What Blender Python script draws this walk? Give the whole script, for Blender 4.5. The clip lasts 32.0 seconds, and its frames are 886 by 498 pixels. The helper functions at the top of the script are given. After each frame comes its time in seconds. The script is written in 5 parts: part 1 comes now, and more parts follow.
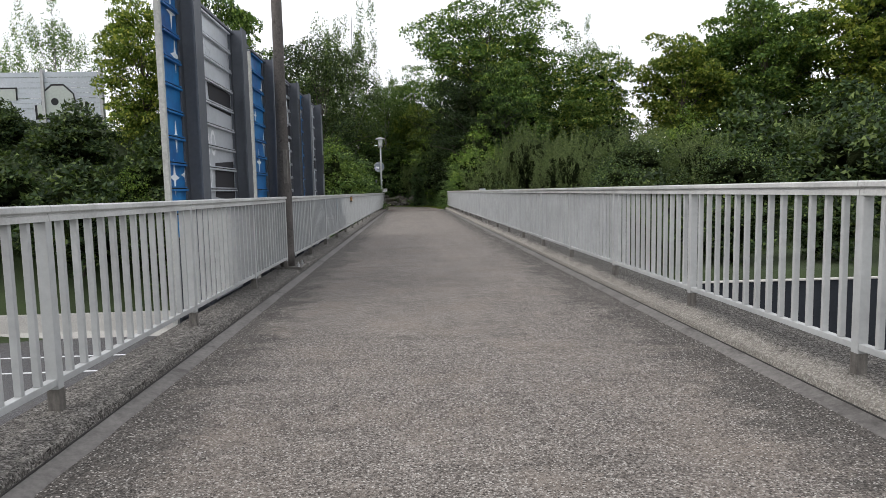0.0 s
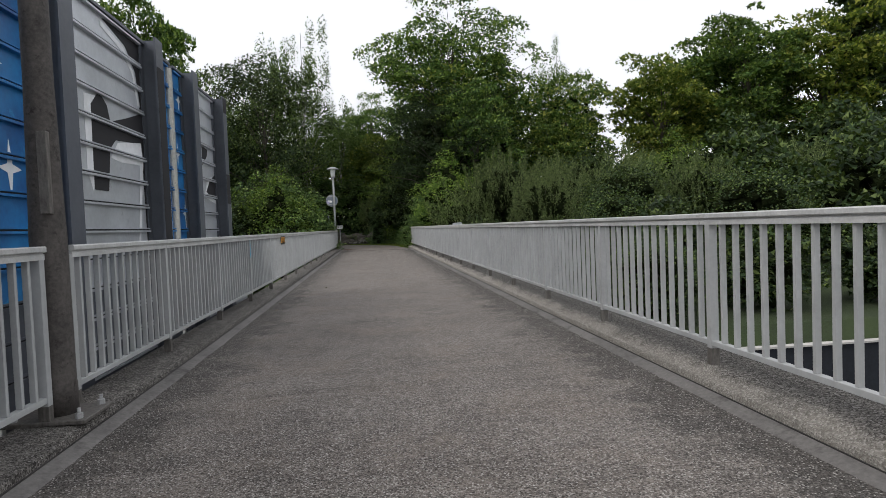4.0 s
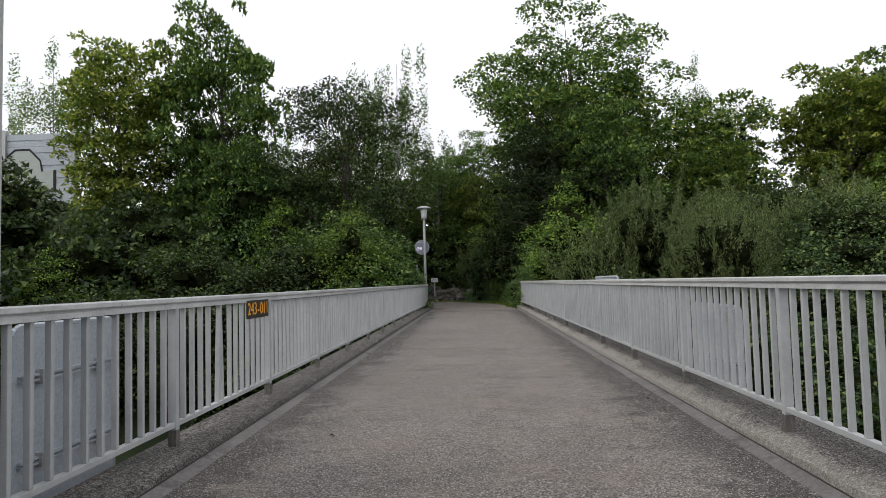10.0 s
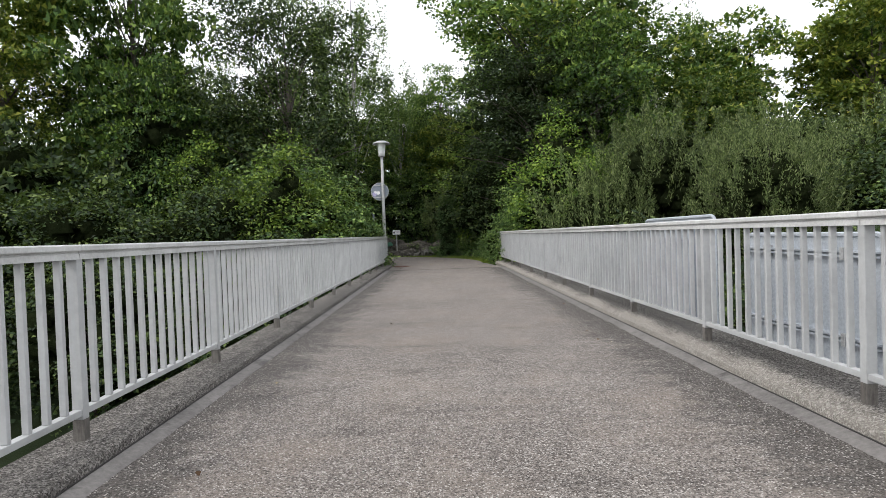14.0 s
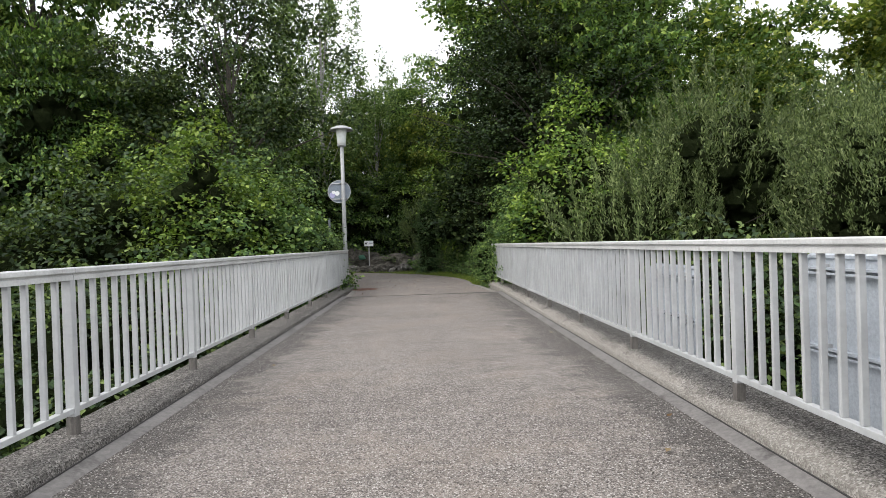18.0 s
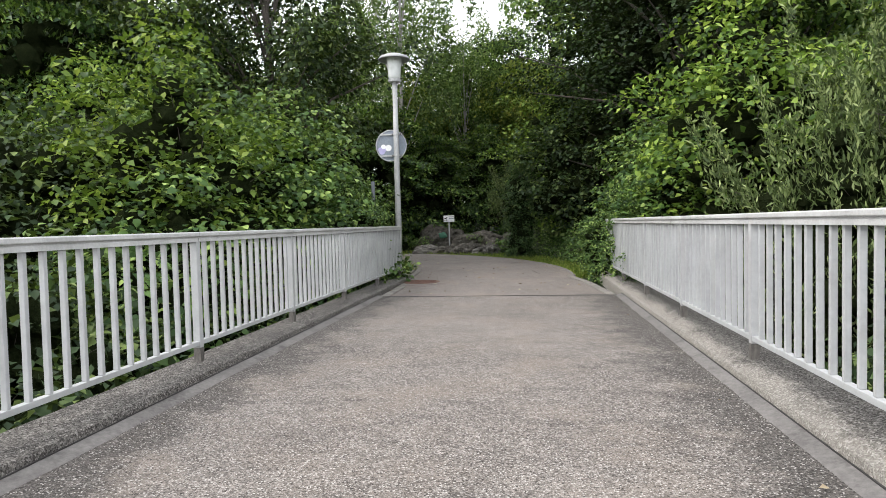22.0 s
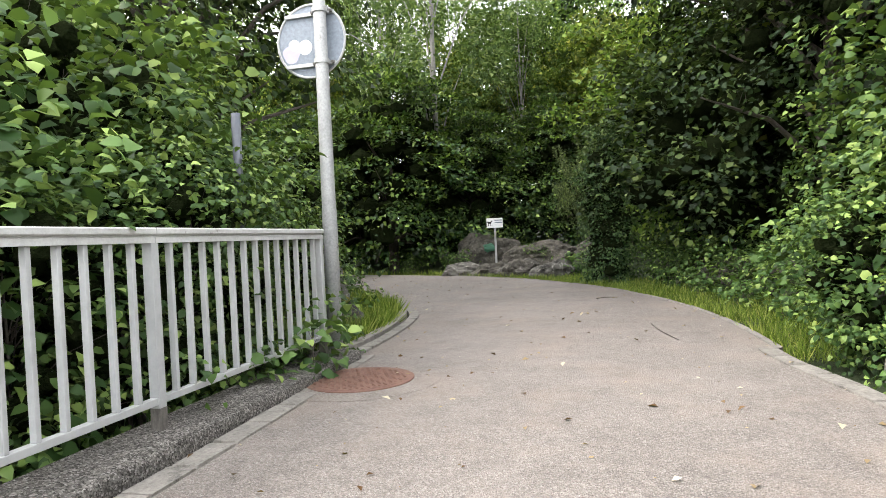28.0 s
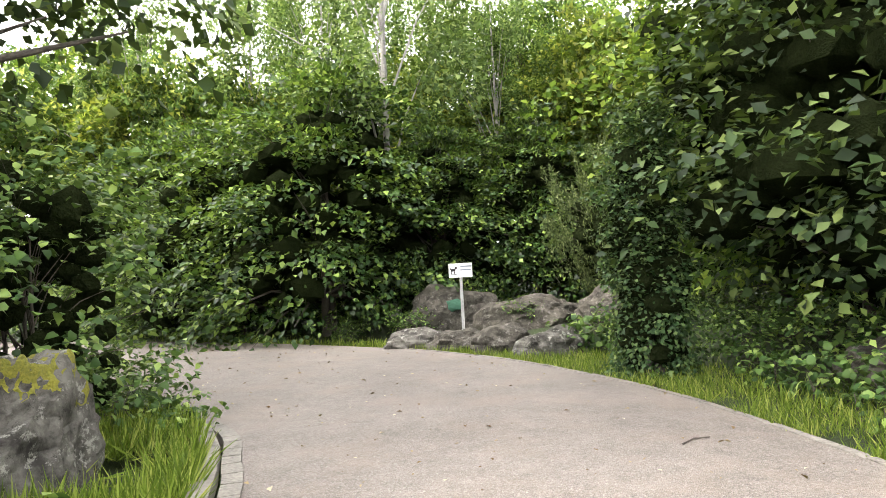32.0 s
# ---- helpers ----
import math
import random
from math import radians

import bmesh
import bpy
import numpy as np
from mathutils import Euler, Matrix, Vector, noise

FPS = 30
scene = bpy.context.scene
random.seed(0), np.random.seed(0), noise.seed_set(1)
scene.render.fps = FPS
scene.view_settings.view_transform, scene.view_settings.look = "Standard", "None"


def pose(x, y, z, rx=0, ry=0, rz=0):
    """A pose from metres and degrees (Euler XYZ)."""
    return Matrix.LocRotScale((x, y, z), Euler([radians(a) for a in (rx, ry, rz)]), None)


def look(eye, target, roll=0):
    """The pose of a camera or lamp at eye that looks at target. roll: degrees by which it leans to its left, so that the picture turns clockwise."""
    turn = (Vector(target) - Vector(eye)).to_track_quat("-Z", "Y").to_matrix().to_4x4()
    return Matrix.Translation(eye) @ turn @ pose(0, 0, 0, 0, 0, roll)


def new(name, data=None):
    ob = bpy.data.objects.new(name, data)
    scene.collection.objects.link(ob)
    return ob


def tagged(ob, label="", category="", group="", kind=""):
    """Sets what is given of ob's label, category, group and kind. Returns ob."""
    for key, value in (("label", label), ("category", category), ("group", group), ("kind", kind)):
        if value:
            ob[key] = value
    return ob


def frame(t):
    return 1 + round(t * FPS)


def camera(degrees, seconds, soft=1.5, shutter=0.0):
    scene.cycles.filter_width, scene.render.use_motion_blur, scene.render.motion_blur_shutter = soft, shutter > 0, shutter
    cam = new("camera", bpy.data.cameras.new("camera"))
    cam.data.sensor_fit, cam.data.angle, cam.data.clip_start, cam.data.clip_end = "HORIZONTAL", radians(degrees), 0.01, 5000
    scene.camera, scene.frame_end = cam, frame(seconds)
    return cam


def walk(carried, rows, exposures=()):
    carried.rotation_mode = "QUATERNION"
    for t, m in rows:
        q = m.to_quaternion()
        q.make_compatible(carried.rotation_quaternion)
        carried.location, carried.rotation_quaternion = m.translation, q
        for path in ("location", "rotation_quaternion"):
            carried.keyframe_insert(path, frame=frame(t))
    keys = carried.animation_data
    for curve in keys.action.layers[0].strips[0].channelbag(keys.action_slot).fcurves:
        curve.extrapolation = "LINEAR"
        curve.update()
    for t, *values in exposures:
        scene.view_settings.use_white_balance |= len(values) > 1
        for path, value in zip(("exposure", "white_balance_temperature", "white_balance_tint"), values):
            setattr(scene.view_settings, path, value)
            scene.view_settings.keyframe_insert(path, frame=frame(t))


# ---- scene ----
cam = camera(71.0, 32.0, soft=0.8)

PATH = [
    (0, (-0.278, -0.159, 1.162), (-0.179, 1.83, 0.977), -1.2),
    (0.5, (-0.298, 0.438, 1.132), (-0.184, 2.425, 0.94), -1.1),
    (1, (-0.256, 1.152, 1.164), (-0.126, 3.139, 0.971), -1.4),
    (1.5, (-0.245, 1.778, 1.175), (-0.102, 3.763, 0.983), -1.3),
    (2, (-0.181, 2.461, 1.173), (0.038, 4.439, 0.97), -1.8),
    (2.5, (-0.162, 3.087, 1.164), (0.061, 5.064, 0.954), -1.8),
    (3, (-0.119, 3.748, 1.179), (0.13, 5.725, 0.999), -2.1),
    (3.5, (-0.211, 4.351, 1.199), (0.03, 6.333, 1.083), -1.7),
    (4, (-0.187, 5.011, 1.16), (0.042, 6.996, 1.085), -2.3),
    (4.5, (-0.277, 5.721, 1.143), (-0.269, 7.72, 1.089), -1.8),
    (6.5, (-0.211, 8.282, 1.177), (-0.192, 10.28, 1.078), -1.3),
    (7, (-0.175, 8.94, 1.194), (-0.152, 10.938, 1.105), -1.3),
    (7.5, (-0.063, 9.578, 1.218), (-0.031, 11.576, 1.146), -0.9),
    (8, (0.012, 10.139, 1.245), (0.038, 12.138, 1.177), -0.9),
    (8.5, (0.092, 10.772, 1.242), (0.12, 12.771, 1.19), -1.1),
    (9, (0.085, 11.392, 1.226), (-0.082, 13.382, 1.336), -1.3),
    (9.5, (0.104, 12.039, 1.193), (0.008, 14.034, 1.3), -1.3),
    (10, (0.035, 12.683, 1.191), (-0.061, 14.678, 1.299), -1.5),
    (10.5, (0.043, 13.3, 1.188), (-0.025, 15.296, 1.3), -1.7),
    (11, (-0.046, 13.968, 1.125), (-0.149, 15.962, 1.235), -1.8),
    (11.5, (-0.038, 14.584, 1.135), (-0.135, 16.581, 1.193), -1.9),
    (12, (-0.094, 15.215, 1.155), (-0.116, 17.215, 1.192), -2.0),
    (12.5, (-0.143, 15.824, 1.152), (-0.098, 17.823, 1.173), -1.9),
    (13, (-0.157, 16.493, 1.144), (-0.063, 18.491, 1.145), -1.9),
    (13.5, (-0.165, 17.1, 1.121), (-0.109, 19.099, 1.095), -1.9),
    (15.5, (-0.18, 19.682, 1.117), (-0.2, 21.681, 1.047), -2.1),
    (16, (-0.022, 20.376, 1.144), (0.037, 22.373, 1.065), -2.2),
    (16.5, (-0.076, 21.091, 1.157), (0.01, 23.088, 1.081), -1.7),
    (17, (-0.021, 21.754, 1.169), (0.068, 23.751, 1.101), -1.6),
    (17.5, (0.051, 22.425, 1.183), (0.13, 24.422, 1.131), -1.8),
    (18, (0.118, 23.078, 1.201), (0.179, 25.077, 1.186), -1.9),
    (18.5, (0.199, 23.748, 1.206), (0.257, 25.747, 1.203), -2.0),
    (19, (0.276, 24.383, 1.16), (0.309, 26.383, 1.156), -1.9),
    (19.5, (0.363, 25.056, 1.109), (0.393, 27.056, 1.079), -2.2),
    (20, (0.305, 25.739, 1.121), (0.145, 27.731, 1.036), -1.9),
    (20.5, (0.471, 26.33, 1.07), (0.304, 28.321, 0.991), -1.8),
    (21, (0.429, 27.035, 1.073), (0.096, 29.005, 0.981), -1.3),
    (21.5, (0.547, 27.672, 1.085), (0.283, 29.652, 0.988), -1.4),
    (22, (0.526, 28.369, 1.148), (0.257, 30.35, 1.068), -1.4),
    (22.5, (0.567, 28.994, 1.158), (0.271, 30.971, 1.095), -1.4),
    (23, (0.546, 29.671, 1.193), (0.24, 31.647, 1.134), -1.5),
    (23.5, (0.533, 30.304, 1.18), (0.197, 32.274, 1.125), -1.5),
    (24, (0.578, 30.993, 1.149), (0.245, 32.965, 1.098), -1.6),
    (24.5, (0.594, 31.625, 1.12), (0.216, 33.589, 1.078), -1.7),
    (25, (0.659, 32.323, 1.119), (0.293, 34.288, 1.081), -2.0),
    (25.5, (0.592, 32.929, 1.096), (0.122, 34.873, 1.07), -1.5),
    (27.5, (0.166, 35.659, 1.035), (-0.396, 37.578, 1.018), -2.7),
    (28, (0.126, 36.282, 1.007), (-0.359, 38.222, 0.974), -2.7),
    (28.5, (0.093, 36.961, 1.048), (-0.329, 38.916, 1.01), -2.9),
    (29, (0.01, 37.621, 1.06), (-0.409, 39.577, 1.037), -3.0),
    (29.5, (0.017, 38.29, 1.092), (-0.368, 40.252, 1.144), -3.2),
    (30, (-0.121, 38.932, 1.111), (-0.498, 40.894, 1.199), -3.1),
    (30.5, (-0.172, 39.553, 1.122), (-0.525, 41.519, 1.224), -3.1),
    (31, (-0.364, 40.201, 1.1), (-0.71, 42.168, 1.207), -3.1),
    (31.5, (-0.441, 40.844, 1.08), (-0.789, 42.811, 1.19), -3.0),
    (32, (-0.558, 41.491, 1.093), (-0.956, 43.447, 1.212), -2.9),
]
walk(cam, [(t, look(eye, target, roll)) for t, eye, target, roll in PATH],
     [(0, -0.05, 6350, 12), (1, 0, 6350, 12), (2, 0.02, 6350, 12), (3, 0.06, 6350, 12), (4, -0.36, 6350, 12), (6, 0.05, 6350, 12), (7, 0.1, 6350, 12), (8, 0, 6350, 12), (9, -0.28, 6350, 12), (11, -0.2, 6350, 12), (13, 0.16, 6350, 12), (17, 0.52, 6350, 12), (21, 0.7, 6350, 12), (25, 1.25, 6350, 12), (28, 1.75, 6500, 12), (30, 2.2, 6650, 12), (32, 2.57, 6800, 13)])

# ---- light ----
SUN_AZ, SUN_EL = radians(243), radians(48)
world = bpy.data.worlds.new("sky")
scene.world = world
world.use_nodes = True
wn = world.node_tree
sky = wn.nodes.new("ShaderNodeTexSky")
sky.sky_type = "NISHITA"
sky.sun_disc = False
sky.sun_elevation, sky.sun_rotation = SUN_EL, SUN_AZ
sky.air_density, sky.dust_density, sky.ozone_density = 1.0, 5.0, 1.0
mixw = wn.nodes.new("ShaderNodeMix")
mixw.data_type = "RGBA"
mixw.inputs[0].default_value = 0.8
mixw.inputs[7].default_value = (9.5, 9.5, 9.5, 1)
wn.links.new(sky.outputs[0], mixw.inputs[6])
wn.links.new(mixw.outputs[2], wn.nodes["Background"].inputs[0])
wn.nodes["Background"].inputs[1].default_value = 0.165
sun_data = bpy.data.lights.new("sun", "SUN")
sun_data.energy, sun_data.angle, sun_data.color = 1.3, radians(22), (1, 0.96, 0.9)
sun = new("sun", sun_data)
sun.matrix_world = look((0, 0, 0), (-math.sin(SUN_AZ) * math.cos(SUN_EL), -math.cos(SUN_AZ) * math.cos(SUN_EL), -math.sin(SUN_EL)))


# ---- materials ----
def nodes_of(name):
    m = bpy.data.materials.new(name)
    m.use_nodes = True
    nt = m.node_tree
    return m, nt, nt.nodes["Principled BSDF"]


def tex_noise(nt, scale, detail=4.0, rough=0.6, co=None, stretch=None):
    n = nt.nodes.new("ShaderNodeTexNoise")
    n.inputs["Scale"].default_value = scale
    n.inputs["Detail"].default_value = detail
    n.inputs["Roughness"].default_value = rough
    c = nt.nodes.new("ShaderNodeTexCoord")
    src = c.outputs["Object"] if co is None else co
    if stretch:
        mp = nt.nodes.new("ShaderNodeMapping")
        mp.inputs["Scale"].default_value = stretch
        nt.links.new(src, mp.inputs[0])
        src = mp.outputs[0]
    nt.links.new(src, n.inputs["Vector"])
    return n.outputs["Fac"]


def world_co(nt):
    g = nt.nodes.new("ShaderNodeNewGeometry")
    return g.outputs["Position"]


def ramp(nt, fac, *stops):
    r = nt.nodes.new("ShaderNodeValToRGB")
    while len(r.color_ramp.elements) < len(stops):
        r.color_ramp.elements.new(0.5)
    for e, (p, c) in zip(r.color_ramp.elements, stops):
        e.position = p
        e.color = (*c, 1) if len(c) == 3 else c
    nt.links.new(fac, r.inputs[0])
    return r.outputs[0]


def mix(nt, fac, a, b, kind="MIX"):
    n = nt.nodes.new("ShaderNodeMix")
    n.data_type = "RGBA"
    n.blend_type = kind
    for sock, v in ((n.inputs[0], fac), (n.inputs[6], a), (n.inputs[7], b)):
        if isinstance(v, (int, float)):
            sock.default_value = v
        elif isinstance(v, tuple):
            sock.default_value = (*v, 1)
        else:
            nt.links.new(v, sock)
    return n.outputs[2]


def bump(nt, bsdf, height, strength=0.3, dist=0.01):
    b = nt.nodes.new("ShaderNodeBump")
    b.inputs["Strength"].default_value = strength
    b.inputs["Distance"].default_value = dist
    nt.links.new(height, b.inputs["Height"])
    nt.links.new(b.outputs[0], bsdf.inputs["Normal"])


def surface(name, dark, light, scale=3.0, fine=60.0, rough=0.7, metal=0.0, spots=None, relief=0.25, rdist=0.004, stretch=None, grain=0.35):
    """Two-scale mottled surface: broad stains between dark and light, fine grain, optional dark spots."""
    m, nt, b = nodes_of(name)
    co = world_co(nt)
    big = tex_noise(nt, scale, 5, 0.65, co, stretch)
    small = tex_noise(nt, fine, 3, 0.7, co)
    col = ramp(nt, big, (0.3, dark), (0.7, light))
    col = mix(nt, grain, col, ramp(nt, small, (0.3, tuple(c * 0.55 for c in dark)), (0.7, tuple(min(1, c * 1.25) for c in light))))
    if spots:
        s = tex_noise(nt, spots[1], 6, 0.75, co)
        col = mix(nt, ramp(nt, s, (spots[2], (0, 0, 0)), (spots[2] + 0.12, (1, 1, 1))), col, spots[0])
    nt.links.new(col, b.inputs["Base Color"])
    b.inputs["Roughness"].default_value = rough
    b.inputs["Metallic"].default_value = metal
    bump(nt, b, small, relief, rdist)
    return m


def chips(nt, co, scale, *stops):
    """Stone chips: a random grey for each cell of a fine mosaic. Gives colour and cell distance."""
    v = nt.nodes.new("ShaderNodeTexVoronoi")
    v.inputs["Scale"].default_value = scale
    nt.links.new(co, v.inputs["Vector"])
    sep = nt.nodes.new("ShaderNodeSeparateColor")
    nt.links.new(v.outputs["Color"], sep.inputs[0])
    return ramp(nt, sep.outputs[0], *stops), v.outputs["Distance"]


def sparse_chips(nt, co, scale, share):
    """Mask of single small stones: the middles of a share of the cells."""
    v = nt.nodes.new("ShaderNodeTexVoronoi")
    v.inputs["Scale"].default_value = scale
    nt.links.new(co, v.inputs["Vector"])
    sep = nt.nodes.new("ShaderNodeSeparateColor")
    nt.links.new(v.outputs["Color"], sep.inputs[0])
    chosen = ramp(nt, sep.outputs[1], (1 - share - 0.02, (0, 0, 0)), (1 - share, (1, 1, 1)))
    middle = ramp(nt, v.outputs["Distance"], (0.3, (1, 1, 1)), (0.42, (0, 0, 0)))
    return mix(nt, 1.0, chosen, middle, "MULTIPLY")


def edge_dirt(nt, co, lo, hi, top):
    """How dirty the deck is towards its two kerbs, with a ragged limit."""
    sx = nt.nodes.new("ShaderNodeSeparateXYZ")
    nt.links.new(co, sx.inputs[0])
    ab = nt.nodes.new("ShaderNodeMath")
    ab.operation = "ABSOLUTE"
    nt.links.new(sx.outputs[0], ab.inputs[0])
    wob = nt.nodes.new("ShaderNodeMath")
    wob.operation = "MULTIPLY_ADD"
    nt.links.new(tex_noise(nt, 1.8, 8, 0.8, co, (1.0, 1.3, 1.0)), wob.inputs[0])
    wob.inputs[1].default_value = 2.2
    nt.links.new(ab.outputs[0], wob.inputs[2])
    rng = nt.nodes.new("ShaderNodeMapRange")
    rng.inputs[1].default_value, rng.inputs[2].default_value = lo, hi
    rng.inputs[3].default_value, rng.inputs[4].default_value = 0.0, top
    nt.links.new(wob.outputs[0], rng.inputs[0])
    return rng.outputs[0]


def asphalt_material(name, dark, light, chip, streak=True, grain=0.78):
    """Worn asphalt: light stone chips in a dark binder, brownish patches, dark damp smudges and dirt along the kerbs."""
    m, nt, b = nodes_of(name)
    co = world_co(nt)
    k = lambda c, f: tuple(min(1, v * f) for v in c)
    big = tex_noise(nt, 0.7, 6, 0.65, co, (0.8, 1.0, 1.0))
    hue = tex_noise(nt, 1.3, 4, 0.6, co)
    blot = tex_noise(nt, 1.5, 6, 0.72, co, (0.6, 2.2, 1.0) if streak else None)
    coarse, dist = chips(nt, co, 120, (0.0, k(dark, 0.14)), (0.28, k(dark, 0.5)), (0.55, light), (0.85, k(light, 1.3)), (0.92, chip))
    fine, dist2 = chips(nt, co, 170, (0.0, k(dark, 0.25)), (0.4, dark), (0.8, k(light, 1.2)), (0.95, chip))
    stone = mix(nt, 0.2 if streak else 0.6, coarse, fine)
    col = mix(nt, grain, ramp(nt, big, (0.3, dark), (0.7, light)), stone)
    patchy = tex_noise(nt, 5.0, 8, 0.78, co)
    col = mix(nt, 0.5 if streak else 0.4, col, ramp(nt, patchy, (0.36, (0.62, 0.61, 0.61)), (0.5, (1, 1, 1)), (0.64, (1.22, 1.2, 1.18))), "MULTIPLY")
    brown = tuple(c * f for c, f in zip(light, (0.97, 0.9, 0.83)))
    col = mix(nt, ramp(nt, hue, (0.48, (0, 0, 0)), (0.66, (0.4, 0.4, 0.4))), col, brown)
    col = mix(nt, ramp(nt, blot, (0.54, (0, 0, 0)), (0.66, (0.6, 0.6, 0.6) if streak else (0.15, 0.15, 0.15))), col, mix(nt, 0.4, k(dark, 0.4), stone))
    if streak:
        col = mix(nt, edge_dirt(nt, co, 2.4, 2.74, 0.88), col, mix(nt, 0.28, (0.026, 0.025, 0.023), stone))
        col = mix(nt, mix(nt, 0.75, (0, 0, 0), sparse_chips(nt, co, 78, 0.3)), col, k(chip, 1.05))
        col = mix(nt, mix(nt, 0.8, (0, 0, 0), sparse_chips(nt, co, 66, 0.28)), col, k(dark, 0.25))
    nt.links.new(col, b.inputs["Base Color"])
    b.inputs["Roughness"].default_value = 0.85
    b.inputs["Specular IOR Level"].default_value = 0.3
    bump(nt, b, dist, 0.8, 0.008)
    return m


def kerb_material():
    """Washed-out concrete: pale and dark gravel grains, brown grime in patches, a nose worn bare, darker brown towards
    the right-hand posts, the left kerb darker throughout.
    """
    m, nt, b = nodes_of("weathered_concrete")
    co = world_co(nt)
    g1, d1 = chips(nt, co, 115, (0.0, (0.022, 0.021, 0.02)), (0.3, (0.075, 0.072, 0.067)), (0.5, (0.16, 0.154, 0.144)), (0.82, (0.27, 0.26, 0.243)), (0.93, (0.42, 0.405, 0.385)))
    g2, d2 = chips(nt, co, 170, (0.0, (0.04, 0.037, 0.033)), (0.5, (0.19, 0.18, 0.165)), (1.0, (0.44, 0.42, 0.39)))
    rough = tex_noise(nt, 24, 8, 0.8, co, (1.0, 0.55, 1.0))
    col = mix(nt, 0.75, mix(nt, 0.3, g1, g2), ramp(nt, rough, (0.38, (0.2, 0.19, 0.18)), (0.5, (0.9, 0.89, 0.87)), (0.62, (1.4, 1.37, 1.33))), "MULTIPLY")
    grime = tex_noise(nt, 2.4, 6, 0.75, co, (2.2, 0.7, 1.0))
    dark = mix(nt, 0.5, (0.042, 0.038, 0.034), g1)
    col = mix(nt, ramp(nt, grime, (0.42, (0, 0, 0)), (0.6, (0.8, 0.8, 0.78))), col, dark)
    sx = nt.nodes.new("ShaderNodeSeparateXYZ")
    nt.links.new(co, sx.inputs[0])
    wob = nt.nodes.new("ShaderNodeMath")
    wob.operation = "MULTIPLY_ADD"
    nt.links.new(tex_noise(nt, 3.0, 5, 0.75, co, (1.0, 0.6, 1.0)), wob.inputs[0])
    wob.inputs[1].default_value = 0.35
    nt.links.new(sx.outputs[0], wob.inputs[2])
    # darker brown band towards the right-hand posts
    band = nt.nodes.new("ShaderNodeMapRange")
    band.inputs[1].default_value, band.inputs[2].default_value = 2.22, 2.32
    band.inputs[3].default_value, band.inputs[4].default_value = 0.0, 0.85
    nt.links.new(wob.outputs[0], band.inputs[0])
    col = mix(nt, band.outputs[0], col, dark)
    nose = nt.nodes.new("ShaderNodeMapRange")
    nose.inputs[1].default_value, nose.inputs[2].default_value = 2.27, 2.17
    nose.inputs[3].default_value, nose.inputs[4].default_value = 0.0, 0.7
    nt.links.new(wob.outputs[0], nose.inputs[0])
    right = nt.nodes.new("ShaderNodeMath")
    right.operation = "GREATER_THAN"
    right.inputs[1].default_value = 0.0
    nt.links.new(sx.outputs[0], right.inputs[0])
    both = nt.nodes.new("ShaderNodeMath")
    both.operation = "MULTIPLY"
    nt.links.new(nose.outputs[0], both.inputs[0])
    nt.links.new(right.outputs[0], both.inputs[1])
    # left kerb mixed slightly darker along its whole length
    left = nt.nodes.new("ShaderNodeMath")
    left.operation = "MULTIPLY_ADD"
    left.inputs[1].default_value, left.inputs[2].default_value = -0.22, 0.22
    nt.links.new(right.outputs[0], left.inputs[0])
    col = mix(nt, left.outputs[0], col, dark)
    col = mix(nt, both.outputs[0], col, mix(nt, 0.5, g1, (0.5, 0.47, 0.41)))
    nt.links.new(col, b.inputs["Base Color"])
    b.inputs["Roughness"].default_value = 0.95
    b.inputs["Specular IOR Level"].default_value = 0.2
    bump(nt, b, mix(nt, 0.6, d1, rough), 1.0, 0.025)
    return m


def leaf_material(name, dark, light, tip, rough=0.55, trans=0.25):
    """Leaves: colour varies leaf by leaf, with a lighter young share and some light let through."""
    m, nt, b = nodes_of(name)
    g = nt.nodes.new("ShaderNodeNewGeometry")
    oi = nt.nodes.new("ShaderNodeObjectInfo")
    col = ramp(nt, g.outputs["Random Per Island"], (0.0, tuple(c * 0.6 for c in dark)), (0.3, dark), (0.7, light), (1.0, tuple(c * 1.15 for c in tip)))
    hue = nt.nodes.new("ShaderNodeHueSaturation")
    rng = nt.nodes.new("ShaderNodeMapRange")
    rng.inputs[3].default_value, rng.inputs[4].default_value = 0.72, 1.2
    nt.links.new(oi.outputs["Random"], rng.inputs[0])
    nt.links.new(rng.outputs[0], hue.inputs["Value"])
    patch = tex_noise(nt, 0.5, 3, 0.6, g.outputs["Position"])
    col = mix(nt, patch, mix(nt, 0.35, col, dark), col)
    nt.links.new(col, hue.inputs["Color"])
    nt.links.new(hue.outputs[0], b.inputs["Base Color"])
    b.inputs["Roughness"].default_value = rough
    b.inputs["Specular IOR Level"].default_value = 0.22
    t = nt.nodes.new("ShaderNodeBsdfTranslucent")
    nt.links.new(mix(nt, 0.35, hue.outputs[0], (0.20, 0.30, 0.02)), t.inputs[0])
    sh = nt.nodes.new("ShaderNodeMixShader")
    sh.inputs[0].default_value = trans
    out = nt.nodes["Material Output"]
    nt.links.new(b.outputs[0], sh.inputs[1])
    nt.links.new(t.outputs[0], sh.inputs[2])
    nt.links.new(sh.outputs[0], out.inputs[0])
    return m


